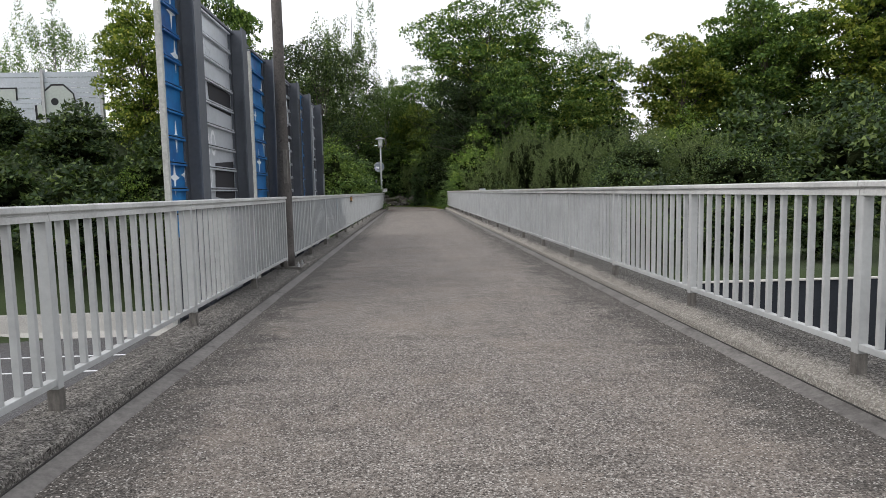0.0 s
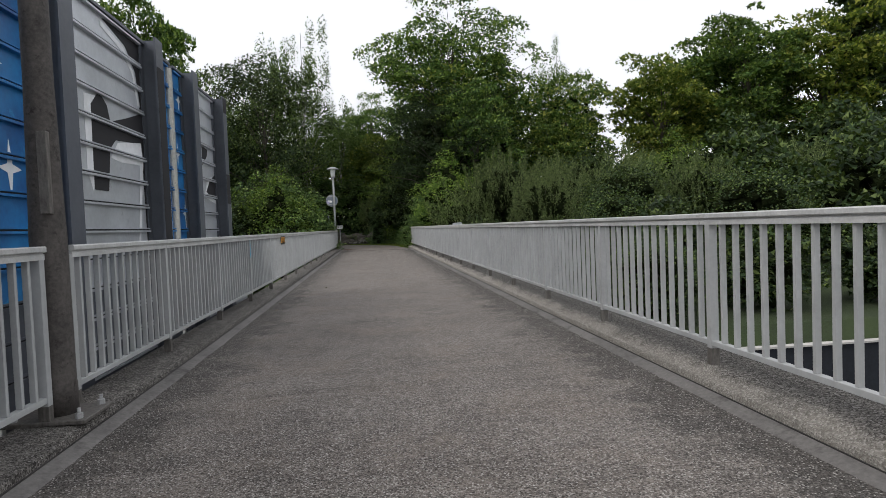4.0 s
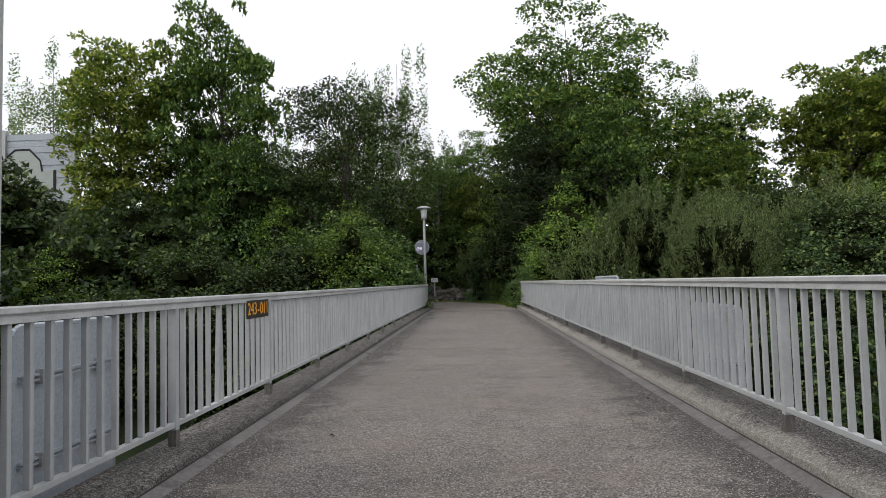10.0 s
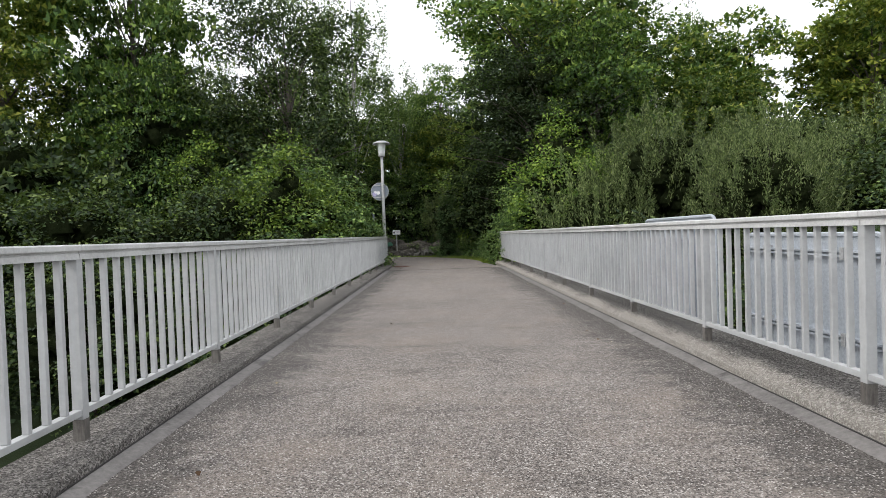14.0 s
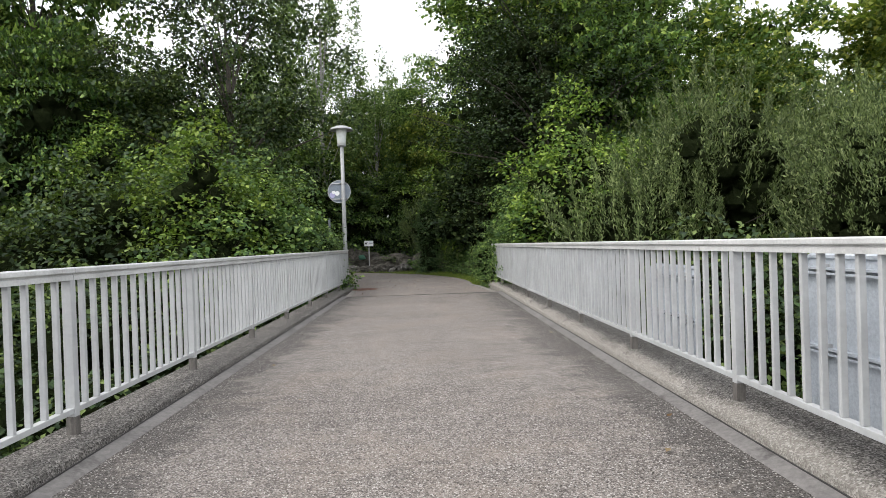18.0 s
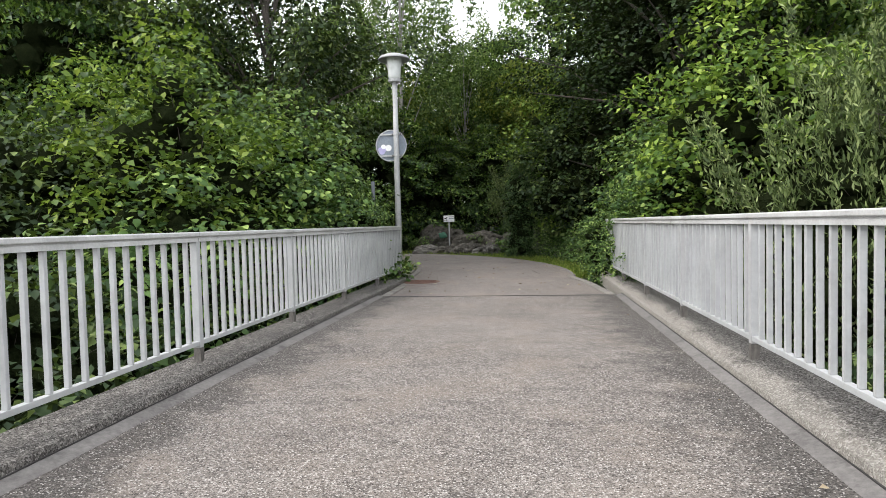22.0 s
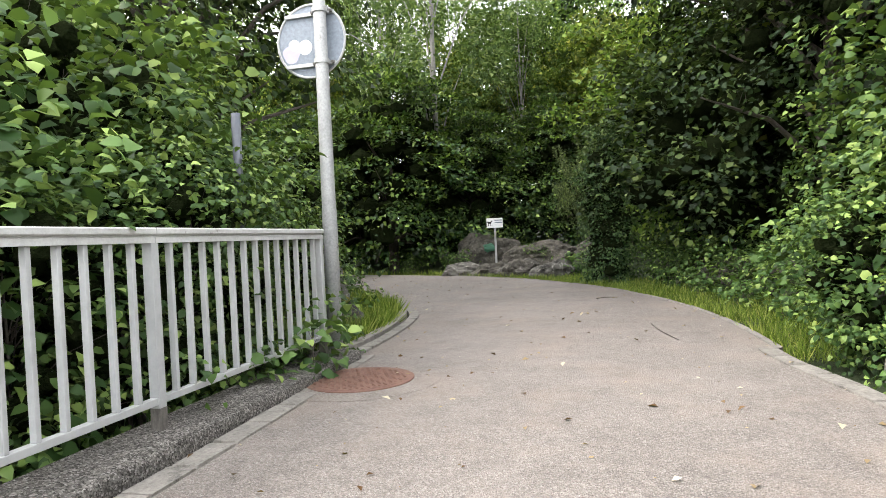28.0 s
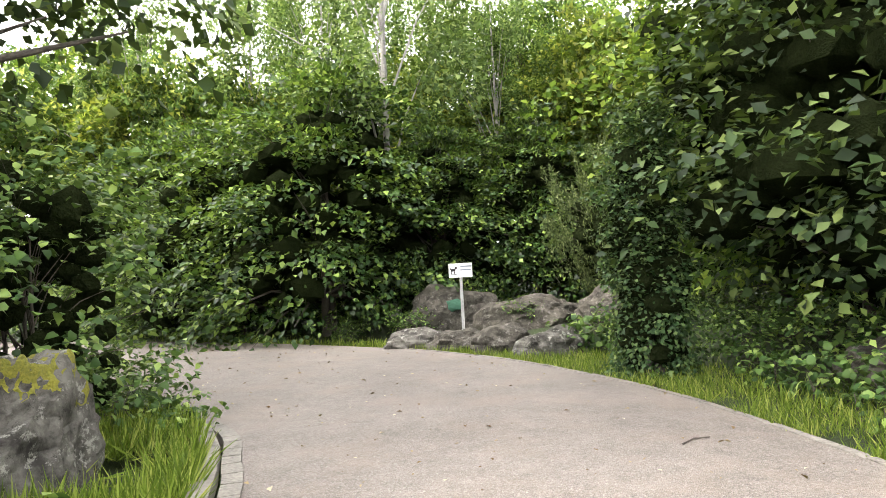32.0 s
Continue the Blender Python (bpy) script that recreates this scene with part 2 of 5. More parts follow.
def rock_material(name, dark, light, lichen):
    """Mottled rough stone with pits, cracks and crusts of pale lichen."""
    m, nt, b = nodes_of(name)
    co = world_co(nt)
    big = tex_noise(nt, 4.0, 8, 0.75, co)
    pits = tex_noise(nt, 22, 6, 0.8, co)
    crust = tex_noise(nt, 9.0, 7, 0.78, co)
    col = ramp(nt, big, (0.38, dark), (0.6, light))
    col = mix(nt, ramp(nt, pits, (0.33, (0.85, 0.85, 0.85)), (0.43, (0, 0, 0))), col, tuple(c * 0.35 for c in dark))
    col = mix(nt, ramp(nt, crust, (0.56, (0, 0, 0)), (0.62, (0.75, 0.75, 0.75))), col, lichen)
    nt.links.new(col, b.inputs["Base Color"])
    b.inputs["Roughness"].default_value = 0.95
    b.inputs["Specular IOR Level"].default_value = 0.2
    bump(nt, b, mix(nt, 0.4, big, pits), 1.0, 0.035)
    return m


def plain(name, col, rough=0.6, metal=0.0):
    m, nt, b = nodes_of(name)
    n = tex_noise(nt, 9, 4, 0.6)
    nt.links.new(mix(nt, 0.3, col, ramp(nt, n, (0.3, tuple(c * 0.6 for c in col)), (0.7, tuple(min(1, c * 1.15) for c in col)))), b.inputs["Base Color"])
    b.inputs["Roughness"].default_value, b.inputs["Metallic"].default_value = rough, metal
    return m


M_DECK = asphalt_material("worn_asphalt", (0.078, 0.066, 0.058), (0.215, 0.195, 0.175), (0.46, 0.44, 0.41), True, 0.6)
M_PATH = asphalt_material("path_asphalt", (0.124, 0.109, 0.099), (0.236, 0.211, 0.192), (0.44, 0.44, 0.4), False, 0.45)
M_ROAD = asphalt_material("road_asphalt", (0.06, 0.06, 0.065), (0.1, 0.1, 0.105), (0.25, 0.25, 0.25), False)
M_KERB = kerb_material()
M_GUTTER = surface("sealed_gutter", (0.075, 0.07, 0.067), (0.17, 0.162, 0.153), 1.3, 30, 0.8, 0, ((0.04, 0.037, 0.034), 1.6, 0.54), 0.2)
M_SEAM = plain("bitumen", (0.03, 0.028, 0.027), 0.7)
M_RAIL = surface("greyish_white_paint", (0.31, 0.32, 0.32), (0.42, 0.435, 0.435), 2.3, 25, 0.45, 0, ((0.22, 0.2, 0.17), 11.0, 0.68), 0.03, grain=0.12)
M_CAP = surface("handrail_paint", (0.36, 0.365, 0.36), (0.58, 0.59, 0.58), 3.0, 50, 0.45, 0, ((0.16, 0.14, 0.12), 7.0, 0.62), 0.06, grain=0.2)
M_STEEL = surface("galvanised_steel", (0.3, 0.31, 0.31), (0.48, 0.49, 0.49), 5.0, 50, 0.5, 0.35, ((0.15, 0.14, 0.13), 7.0, 0.62), 0.12)
M_FOOT = surface("bare_post_foot", (0.06, 0.055, 0.05), (0.19, 0.178, 0.163), 14.0, 60, 0.55, 0.3, None, 0.1, 0.004, (3, 3, 0.6), grain=0.2)
M_POLE = surface("rusty_pole", (0.035, 0.032, 0.03), (0.1, 0.09, 0.082), 5.0, 40, 0.75, 0.2, ((0.02, 0.016, 0.014), 14.0, 0.56), 0.3)
M_LAMPPOLE = surface("lamp_pole_grey", (0.26, 0.27, 0.27), (0.4, 0.41, 0.41), 6.0, 50, 0.6, 0.2, ((0.18, 0.17, 0.16), 12.0, 0.6), 0.15)
M_BLUE = surface("blue_spray", (0.008, 0.055, 0.2), (0.02, 0.22, 0.52), 1.6, 14, 0.45, 0, ((0.05, 0.33, 0.58), 2.3, 0.6), 0.03, grain=0.12)
M_SILVER = surface("silver_spray", (0.45, 0.475, 0.505), (0.68, 0.71, 0.75), 0.9, 20, 0.42, 0.5, ((0.3, 0.32, 0.35), 2.4, 0.62), 0.03, grain=0.1)
M_SIGNGREY = surface("sign_back_grey", (0.06, 0.068, 0.083), (0.115, 0.127, 0.15), 1.2, 25, 0.5, 0.15, None, 0.03, grain=0.12)
# black of the graffiti and symbols, also the shade between the sign ribs
M_BLACKPAINT_SHADE = plain("black_spray_and_shade", (0.008, 0.008, 0.011), 0.75)
M_WHITEPAINT = plain("white_spray", (0.78, 0.8, 0.82), 0.5)
M_CREAM = surface("pale_edge", (0.3, 0.31, 0.3), (0.45, 0.455, 0.43), 3.0, 30, 0.55, 0, None, 0.05)
M_BOX = surface("cabinet_grey", (0.29, 0.325, 0.36), (0.4, 0.435, 0.47), 2.0, 40, 0.45, 0, None, 0.05)
M_PLATE = plain("black_plate", (0.02, 0.016, 0.012), 0.5)
M_ORANGE = plain("orange_digits", (0.8, 0.36, 0.03), 0.5)
M_WHITE = plain("white_enamel", (0.75, 0.76, 0.76), 0.4)
M_GLASS = plain("opal_glass", (0.62, 0.65, 0.64), 0.25)
M_DISC = surface("sign_back_aluminium", (0.15, 0.18, 0.215), (0.23, 0.265, 0.31), 3.0, 30, 0.5, 0.2, None, 0.05)
M_RUST = surface("rusty_iron", (0.11, 0.055, 0.04), (0.21, 0.12, 0.09), 9.0, 60, 0.8, 0.3, None, 0.2)
M_NAVY = surface("dark_wall_panel", (0.006, 0.008, 0.013), (0.014, 0.018, 0.026), 0.6, 12, 0.9, 0, None, 0.1)
M_CONCRETE = surface("pale_concrete", (0.36, 0.35, 0.33), (0.5, 0.49, 0.46), 0.8, 20, 0.9, 0, None, 0.3)
M_NOISE = surface("noise_wall_panel", (0.38, 0.42, 0.46), (0.47, 0.51, 0.55), 0.4, 12, 0.6, 0, None, 0.1)
M_GRAFFITI = plain("pale_green_spray", (0.4, 0.44, 0.41), 0.6)
M_LAWN = surface("rough_lawn", (0.012, 0.022, 0.006), (0.034, 0.055, 0.013), 0.5, 30, 0.95, 0, None, 0.8, 0.03)
M_ROCK = rock_material("grey_boulder", (0.035, 0.033, 0.03), (0.15, 0.145, 0.13), (0.34, 0.34, 0.31))
M_ROCK_BROWN = rock_material("brown_boulder", (0.03, 0.028, 0.024), (0.105, 0.098, 0.084), (0.2, 0.195, 0.175))
M_MOSS = surface("moss", (0.07, 0.08, 0.01), (0.26, 0.25, 0.03), 6.0, 60, 0.95, 0, None, 1.0, 0.03)
M_BARK = surface("bark", (0.04, 0.034, 0.028), (0.11, 0.095, 0.08), 3.0, 30, 0.9, 0, None, 0.8, 0.02, (3, 3, 0.6))
M_BIRCH = surface("birch_bark", (0.13, 0.125, 0.115), (0.3, 0.29, 0.27), 2.0, 20, 0.8, 0, ((0.05, 0.045, 0.04), 4.0, 0.58), 0.4)
M_COBBLE = surface("kerb_sett", (0.12, 0.113, 0.102), (0.25, 0.235, 0.21), 5.0, 40, 0.9, 0, ((0.06, 0.055, 0.05), 6.0, 0.56), 0.6, 0.008)
M_LEAF_OAK = leaf_material("oak_leaves", (0.029, 0.070, 0.015), (0.109, 0.203, 0.044), (0.319, 0.420, 0.087), 0.6, 0.32)
M_LEAF_MAPLE = leaf_material("maple_leaves", (0.035, 0.080, 0.015), (0.131, 0.225, 0.044), (0.420, 0.450, 0.087), 0.6, 0.32)
M_LEAF_WILLOW = leaf_material("willow_leaves", (0.06, 0.09, 0.032), (0.16, 0.215, 0.08), (0.33, 0.39, 0.17))
M_LEAF_HAZEL = leaf_material("hazel_leaves", (0.03, 0.07, 0.02), (0.11, 0.195, 0.052), (0.32, 0.43, 0.12), 0.5, 0.32)
M_LEAF_YOUNG = leaf_material("young_tree_leaves", (0.045, 0.095, 0.016), (0.15, 0.245, 0.042), (0.34, 0.43, 0.085), 0.5, 0.36)
M_LEAF_DARK = leaf_material("hornbeam_leaves", (0.013, 0.038, 0.011), (0.058, 0.122, 0.028), (0.26, 0.37, 0.08), 0.42, 0.24)
M_LEAF_BIRCH = leaf_material("birch_leaves", (0.06, 0.11, 0.033), (0.16, 0.26, 0.078), (0.36, 0.46, 0.156), 0.6, 0.4)
M_LEAF_SHRUB = leaf_material("shrub_leaves", (0.016, 0.034, 0.013), (0.052, 0.094, 0.03), (0.17, 0.225, 0.066), 0.6, 0.18)
# darker than linden green: the deep canopy shade is put into the leaf colour
M_LEAF_LINDEN_SHADE = leaf_material("shaded_linden_leaves", (0.008, 0.02, 0.005), (0.022, 0.048, 0.011), (0.045, 0.08, 0.017), 0.75, 0.04)
M_LEAF_PALE = leaf_material("pale_maple_leaves", (0.05, 0.085, 0.013), (0.17, 0.23, 0.039), (0.42, 0.42, 0.078), 0.6, 0.45)
M_LEAF_NEEDLE = leaf_material("needles", (0.023, 0.052, 0.023), (0.058, 0.104, 0.046), (0.091, 0.143, 0.058))
M_LEAF_IVY = leaf_material("ivy_leaves", (0.018, 0.046, 0.017), (0.054, 0.102, 0.036), (0.144, 0.204, 0.072), 0.5)
M_CYAN = plain("cyan_spray", (0.03, 0.35, 0.55), 0.5)
M_LILAC = plain("lilac_sticker", (0.4, 0.38, 0.6), 0.5)
M_GREENPAINT = plain("green_spray", (0.05, 0.15, 0.1), 0.8)
# near-black and without gloss: the shade inside the crowns as a colour
M_CORE_SHADE = surface("inner_foliage", (0.009, 0.014, 0.006), (0.026, 0.034, 0.014), 7.0, 40, 1.0, 0, None, 1.0, 0.08)
M_CORE_SHADE.node_tree.nodes["Principled BSDF"].inputs["Specular IOR Level"].default_value = 0.0
M_GRASS = leaf_material("grass_blades", (0.085, 0.14, 0.018), (0.21, 0.3, 0.045), (0.4, 0.42, 0.12), 0.55, 0.38)
M_DRYLEAF = leaf_material("fallen_leaves", (0.1, 0.05, 0.02), (0.34, 0.26, 0.14), (0.6, 0.55, 0.42), 0.7, 0.1)


# ---- mesh helpers ----
def box(bm, x0, y0, z0, x1, y1, z1):
    r = bmesh.ops.create_cube(bm, size=1)
    bmesh.ops.transform(bm, verts=r["verts"], matrix=Matrix.Translation(((x0 + x1) / 2, (y0 + y1) / 2, (z0 + z1) / 2)) @ Matrix.Diagonal((abs(x1 - x0), abs(y1 - y0), abs(z1 - z0), 1)))
    return r["verts"]


def tube(bm, p, q, r0, r1, seg=12, caps=True):
    p, q = Vector(p), Vector(q)
    d = q - p
    res = bmesh.ops.create_cone(bm, cap_ends=caps, segments=seg, radius1=r0, radius2=r1, depth=d.length)
    bmesh.ops.transform(bm, verts=res["verts"], matrix=Matrix.Translation((p + q) / 2) @ d.to_track_quat("Z", "Y").to_matrix().to_4x4())
    return res["verts"]


def lathe(bm, profile, seg=24, centre=(0, 0, 0)):
    rings = []
    for r, z in profile:
        rings.append([bm.verts.new((centre[0] + r * math.cos(a), centre[1] + r * math.sin(a), centre[2] + z)) for a in (2 * math.pi * i / seg for i in range(seg))])
    for a, b in zip(rings, rings[1:]):
        for i in range(seg):
            bm.faces.new((a[i], a[(i + 1) % seg], b[(i + 1) % seg], b[i]))
    bm.faces.new(rings[0][::-1])
    bm.faces.new(rings[-1])


def to_mesh(name, bm, mat, smooth=False, bev=0.0):
    if bev:
        bmesh.ops.bevel(bm, geom=list(bm.edges), offset=bev, segments=1, affect="EDGES", clamp_overlap=True)
    bmesh.ops.recalc_face_normals(bm, faces=bm.faces)
    me = bpy.data.meshes.new(name)
    bm.to_mesh(me)
    bm.free()
    me.materials.append(mat)
    if smooth:
        me.shade_smooth()
    return me


def part(name, bm, mat, parent=None, label="", smooth=False, bev=0.0):
    ob = new(name, to_mesh(name, bm, mat, smooth, bev) if isinstance(bm, bmesh.types.BMesh) else bm)
    if parent is not None:
        ob.parent = parent
    if label:
        tagged(ob, label)
    return ob


def thing(name, x=0, y=0, z=0, label="", category="", group="", rz=0):
    ob = new(name)
    ob.matrix_basis = pose(x, y, z, 0, 0, rz)
    ob.empty_display_size = 0.1
    return tagged(ob, label, category, group)


def raw_mesh(name, verts, faces, mat, smooth=False):
    me = bpy.data.meshes.new(name)
    me.from_pydata(verts, [], faces)
    me.materials.append(mat)
    if smooth:
        me.shade_smooth()
    return me


def blob(bm, rx, ry, rz, seed, rough=0.25, sub=3, centre=(0, 0, 0)):
    r = bmesh.ops.create_icosphere(bm, subdivisions=sub, radius=1)
    for v in r["verts"]:
        d = v.co.normalized()
        k = 1 + rough * noise.noise(d * 1.3 + Vector((seed, 0, 0))) + rough * 0.5 * noise.noise(d * 3.1 + Vector((0, seed, 0))) + 0.06 * noise.noise(d * 9 + Vector((0, 0, seed)))
        v.co = Vector((centre[0] + d.x * rx * k, centre[1] + d.y * ry * k, centre[2] + d.z * rz * k))


# ---- plan ----
XL, XR = -2.095, 2.11          # post lines of the two railings
ZL, ZR = 0.10, 0.14           # kerb tops
POSTS = [7 + 2 * i for i in range(-6, 18)]
DECK_Y0, DECK_Y1 = -9.0, 38.1
LEFT_EDGE = [(-1.84, 38.1), (-1.9, 40.2), (-1.97, 41.3), (-1.99, 42.4), (-2.1, 43.6), (-2.29, 44.4), (-2.7, 45.2), (-3.6, 46.4), (-6.2, 47.9), (-10, 49.0), (-22, 51.0)]
RIGHT_EDGE = [(1.87, 38.1), (1.68, 40.2), (1.5, 41.3), (1.43, 43.0), (1.24, 44.5), (0.84, 46.0), (0.3, 47.5), (-0.35, 48.7), (-1.2, 50.0), (-2.25, 51.2), (-4.1, 52.7), (-7.8, 54.7), (-12.5, 56.6), (-24, 60.0)]


def smooth(a, b, v):
    t = min(1, max(0, (v - a) / (b - a)))
    return t * t * (3 - 2 * t)


def inside(x, y):
    poly = LEFT_EDGE + RIGHT_EDGE[::-1]
    odd = False
    for (x0, y0), (x1, y1) in zip(poly, poly[1:] + poly[:1]):
        if (y0 > y) != (y1 > y) and x < (x1 - x0) * (y - y0) / (y1 - y0) + x0:
            odd = not odd
    return odd


def near_path(x, y):
    d = 99.0
    for line in (LEFT_EDGE, RIGHT_EDGE):
        for (x0, y0), (x1, y1) in zip(line, line[1:]):
            l2 = (x1 - x0) ** 2 + (y1 - y0) ** 2
            t = min(1, max(0, ((x - x0) * (x1 - x0) + (y - y0) * (y1 - y0)) / l2))
            d = min(d, math.hypot(x - x0 - t * (x1 - x0), y - y0 - t * (y1 - y0)))
    return d


def ground_z(x, y):
    """Height of the land: road cutting under the bridge, banks at both ends, wooded rise beyond."""
    side = smooth(2.2, 6.0, abs(x))
    z = -5.6 + 1.1 * smooth(30, 31.2, y) + 2.6 * smooth(31, 36.5, y) + 1.75 * smooth(36, 40.5, y)
    if y > 16.4:
        z += (smooth(4.0, 7.0, x)) * max(0.0, -1.75 + 1.5 * smooth(22, 38, y) - z)
    z = max(z, -5.6 + 5.3 * smooth(-8, -20, y))
    if y > 20:
        z += 6.0 * smooth(-13, -22, x) * smooth(28, 45, y) * (1 - smooth(48, 54, y))
        z += 2.2 * smooth(6, 18, x) * smooth(34, 46, y)
        far = smooth(0.6, 5.0, near_path(x, y)) if y > 38 and not inside(x, y) else 0.0
        z += far * 0.55 * smooth(40, 44, y) + 2.0 * smooth(56, 75, y)
        z += 0.15 * noise.noise(Vector((x * 0.3, y * 0.3, 0))) * (far if y > 38 else side * smooth(30.5, 32, y))
    if y > 37.5 and (inside(x, y) or near_path(x, y) < 0.3):
        z = min(z, -0.06)
    return z


# ---- ground, roads ----
def build_ground():
    def axis(lo, hi, fine_lo, fine_hi, fine, coarse):
        v, out = lo, []
        while v < hi:
            out.append(v)
            v += fine if fine_lo <= v < fine_hi else coarse
        return out + [hi]
    xs = [-1500, -600, -250] + axis(-120, 120, -16, 12, 0.5, 4) + [250, 600, 1500]
    ys = [-1500, -600, -250] + axis(-100, 160, 20, 60, 0.5, 4) + [300, 700, 1500]
    verts = [(x, y, ground_z(x, y)) for y in ys for x in xs]
    n = len(xs)
    faces = [(j * n + i, j * n + i + 1, (j + 1) * n + i + 1, (j + 1) * n + i) for j in range(len(ys) - 1) for i in range(n - 1)]
    tagged(new("ground", raw_mesh("ground", verts, faces, M_LAWN, True)), "grassy and earthy land falling to a road cutting", "ground", kind="structure")


build_ground()


def slab(name, x0, y0, z0, x1, y1, z1, mat, label, category, kind="structure", bev=0.0):
    bm = bmesh.new()
    box(bm, x0, y0, z0, x1, y1, z1)
    return tagged(part(name, bm, mat, bev=bev), label, category, kind=kind)


slab("road", -300, -6.5, -5.7, 300, 30.0, -5.5, M_ROAD, "dark grey asphalt road below the bridge", "road")
for yy in (-5.9, 3.2, 12.0, 24.0, 26.4):
    slab("road_line", -300, yy, -5.49, 300, yy + 0.16, -5.485, M_WHITEPAINT, "white painted road line", "road marking")


def build_concrete_barrier():
    bm = bmesh.new()
    prof = [(-0.32, 0), (-0.28, 0.1), (-0.16, 0.35), (-0.12, 1.2), (0.12, 1.2), (0.16, 0.35), (0.28, 0.1), (0.32, 0)]
    a = [bm.verts.new((-120, 30.3 + py, -5.55 + pz)) for py, pz in prof]
    b = [bm.verts.new((-2, 30.3 + py, -5.55 + pz)) for py, pz in prof]
    for i in range(len(prof)):
        j = (i + 1) % len(prof)
        bm.faces.new((a[i], a[j], b[j], b[i]))
    bm.faces.new(a)
    bm.faces.new(b[::-1])
    tagged(part("crash_barrier", bm, M_CONCRETE), "pale concrete crash barrier along the road", "barrier")


build_concrete_barrier()
slab("retaining_wall", 6.4, 16.1, -5.6, 120, 16.4, -1.46, M_NAVY, "dark blue-black wall along the road", "wall")
slab("wall_coping", 6.35, 16.05, -1.46, 120, 16.25, -1.425, M_CONCRETE, "pale concrete coping of the dark wall", "coping")

# ---- bridge deck ----
bm = bmesh.new()
nx, ny = 12, 120
grid = [[bm.verts.new((-1.83 + 3.7 * i / nx, DECK_Y0 + (DECK_Y1 - DECK_Y0) * j / ny, 0.004 * noise.noise(Vector((i * 0.6, j * 0.5, 3))))) for i in range(nx + 1)] for j in range(ny + 1)]
for j in range(ny):
    for i in range(nx):
        bm.faces.new((grid[j][i], grid[j][i + 1], grid[j + 1][i + 1], grid[j + 1][i]))
tagged(part("deck_floor", bm, M_DECK, smooth=True), "worn grey asphalt surface of the footbridge", "floor", kind="structure")
slab("bridge_slab", -2.25, DECK_Y0, -0.75, 2.5, 38.4, -0.03, M_CONCRETE, "concrete slab carrying the footbridge", "bridge", bev=0.02)
for yy in (-8.2, 19.5):
    slab("pier", -1.3, yy - 0.4, -5.7, 1.3, yy + 0.4, -0.76, M_CONCRETE, "concrete bridge pier", "pier", bev=0.03)
slab("abutment", -2.6, 38.45, -3.0, 2.6, 41.0, -0.16, M_CONCRETE, "concrete abutment at the bridge end", "abutment")


def kerb_beam(side):
    """Concrete kerb beam with a crumbling nose, a sloping sealed gutter strip beside it and a dark seam."""
    s, zt, inner = (-1, ZL, 1.88) if side == "left" else (1, ZR, 1.945)
    outer = 2.27 if side == "left" else 2.46
    end = 41.25 if side == "left" else 41.0
    nose = zt - (0.014 if side == "left" else 0.05)
    prof = [(inner, -0.1), (inner, 0.028), (inner + 0.004, nose - 0.03), (inner + 0.012, nose - 0.008), (inner + 0.035, nose), (inner + 0.075, (nose + zt) / 2), (inner + 0.12, zt - 0.004), (inner + 0.2, zt), (inner + 0.3, zt), (outer - 0.03, zt + 0.004), (outer, zt - 0.02), (outer, -0.45)]
    sway = (0, 0.002, 0.006, 0.011, 0.012, 0.01, 0.006, 0.004, 0.003, 0, 0, 0)
    bm = bmesh.new()
    n = 1100
    rows = []
    for j in range(n + 1):
        y = DECK_Y0 + (end - DECK_Y0) * j / n
        row = []
        for k, (px, pz) in enumerate(prof):
            w = sway[k]
            dx = w * (noise.noise(Vector((y * 2.6, k * 0.4, s * 5))) + 0.9 * noise.noise(Vector((y * 13, k * 0.9, s * 3))))
            dz = w * (0.5 * noise.noise(Vector((y * 2.3, k * 0.7, 7 + s))) + 0.8 * noise.noise(Vector((y * 16, k * 1.3, 9 + s))))
            row.append(bm.verts.new((s * (px + dx), y, pz + dz)))
        rows.append(row)
    for a, b in zip(rows, rows[1:]):
        for k in range(len(prof) - 1):
            bm.faces.new((a[k], a[k + 1], b[k + 1], b[k]))
    bm.faces.new(rows[-1])
    bm.faces.new(rows[0][::-1])
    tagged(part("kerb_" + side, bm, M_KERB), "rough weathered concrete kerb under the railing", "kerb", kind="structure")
    bm = bmesh.new()
    gp = [(inner + 0.004, 0.034), (inner - 0.012, 0.03), (inner - 0.07, 0.012), (inner - 0.085, 0.007), (inner - 0.1, -0.006)]
    rows = []
    for j in range(401):
        y = DECK_Y0 + (DECK_Y1 - DECK_Y0) * j / 400
        ragged = 0.008 * noise.noise(Vector((y * 3.1, s, 2))) + 0.005 * noise.noise(Vector((y * 11, s, 4)))
        rows.append([bm.verts.new((s * (px + (ragged if k > 2 else 0)), y, pz)) for k, (px, pz) in enumerate(gp)])
    for a, b in zip(rows, rows[1:]):
        for k in range(len(gp) - 1):
            bm.faces.new((a[k], a[k + 1], b[k + 1], b[k]))
    tagged(part("gutter_" + side, bm, M_GUTTER, smooth=True), "smooth grey sealed gutter strip beside the kerb", "gutter", kind="structure")
    bm = bmesh.new()
    box(bm, s * (inner - 0.006), DECK_Y0, 0.0, s * (inner + 0.004), DECK_Y1, 0.038)
    tagged(part("seam_" + side, bm, M_SEAM), "dark bitumen seam along the kerb", "seam", kind="structure")


kerb_beam("left")
kerb_beam("right")
slab("joint", -1.83, 38.1, -0.05, 1.87, 38.16, 0.006, M_SEAM, "dark expansion joint across the path", "joint")


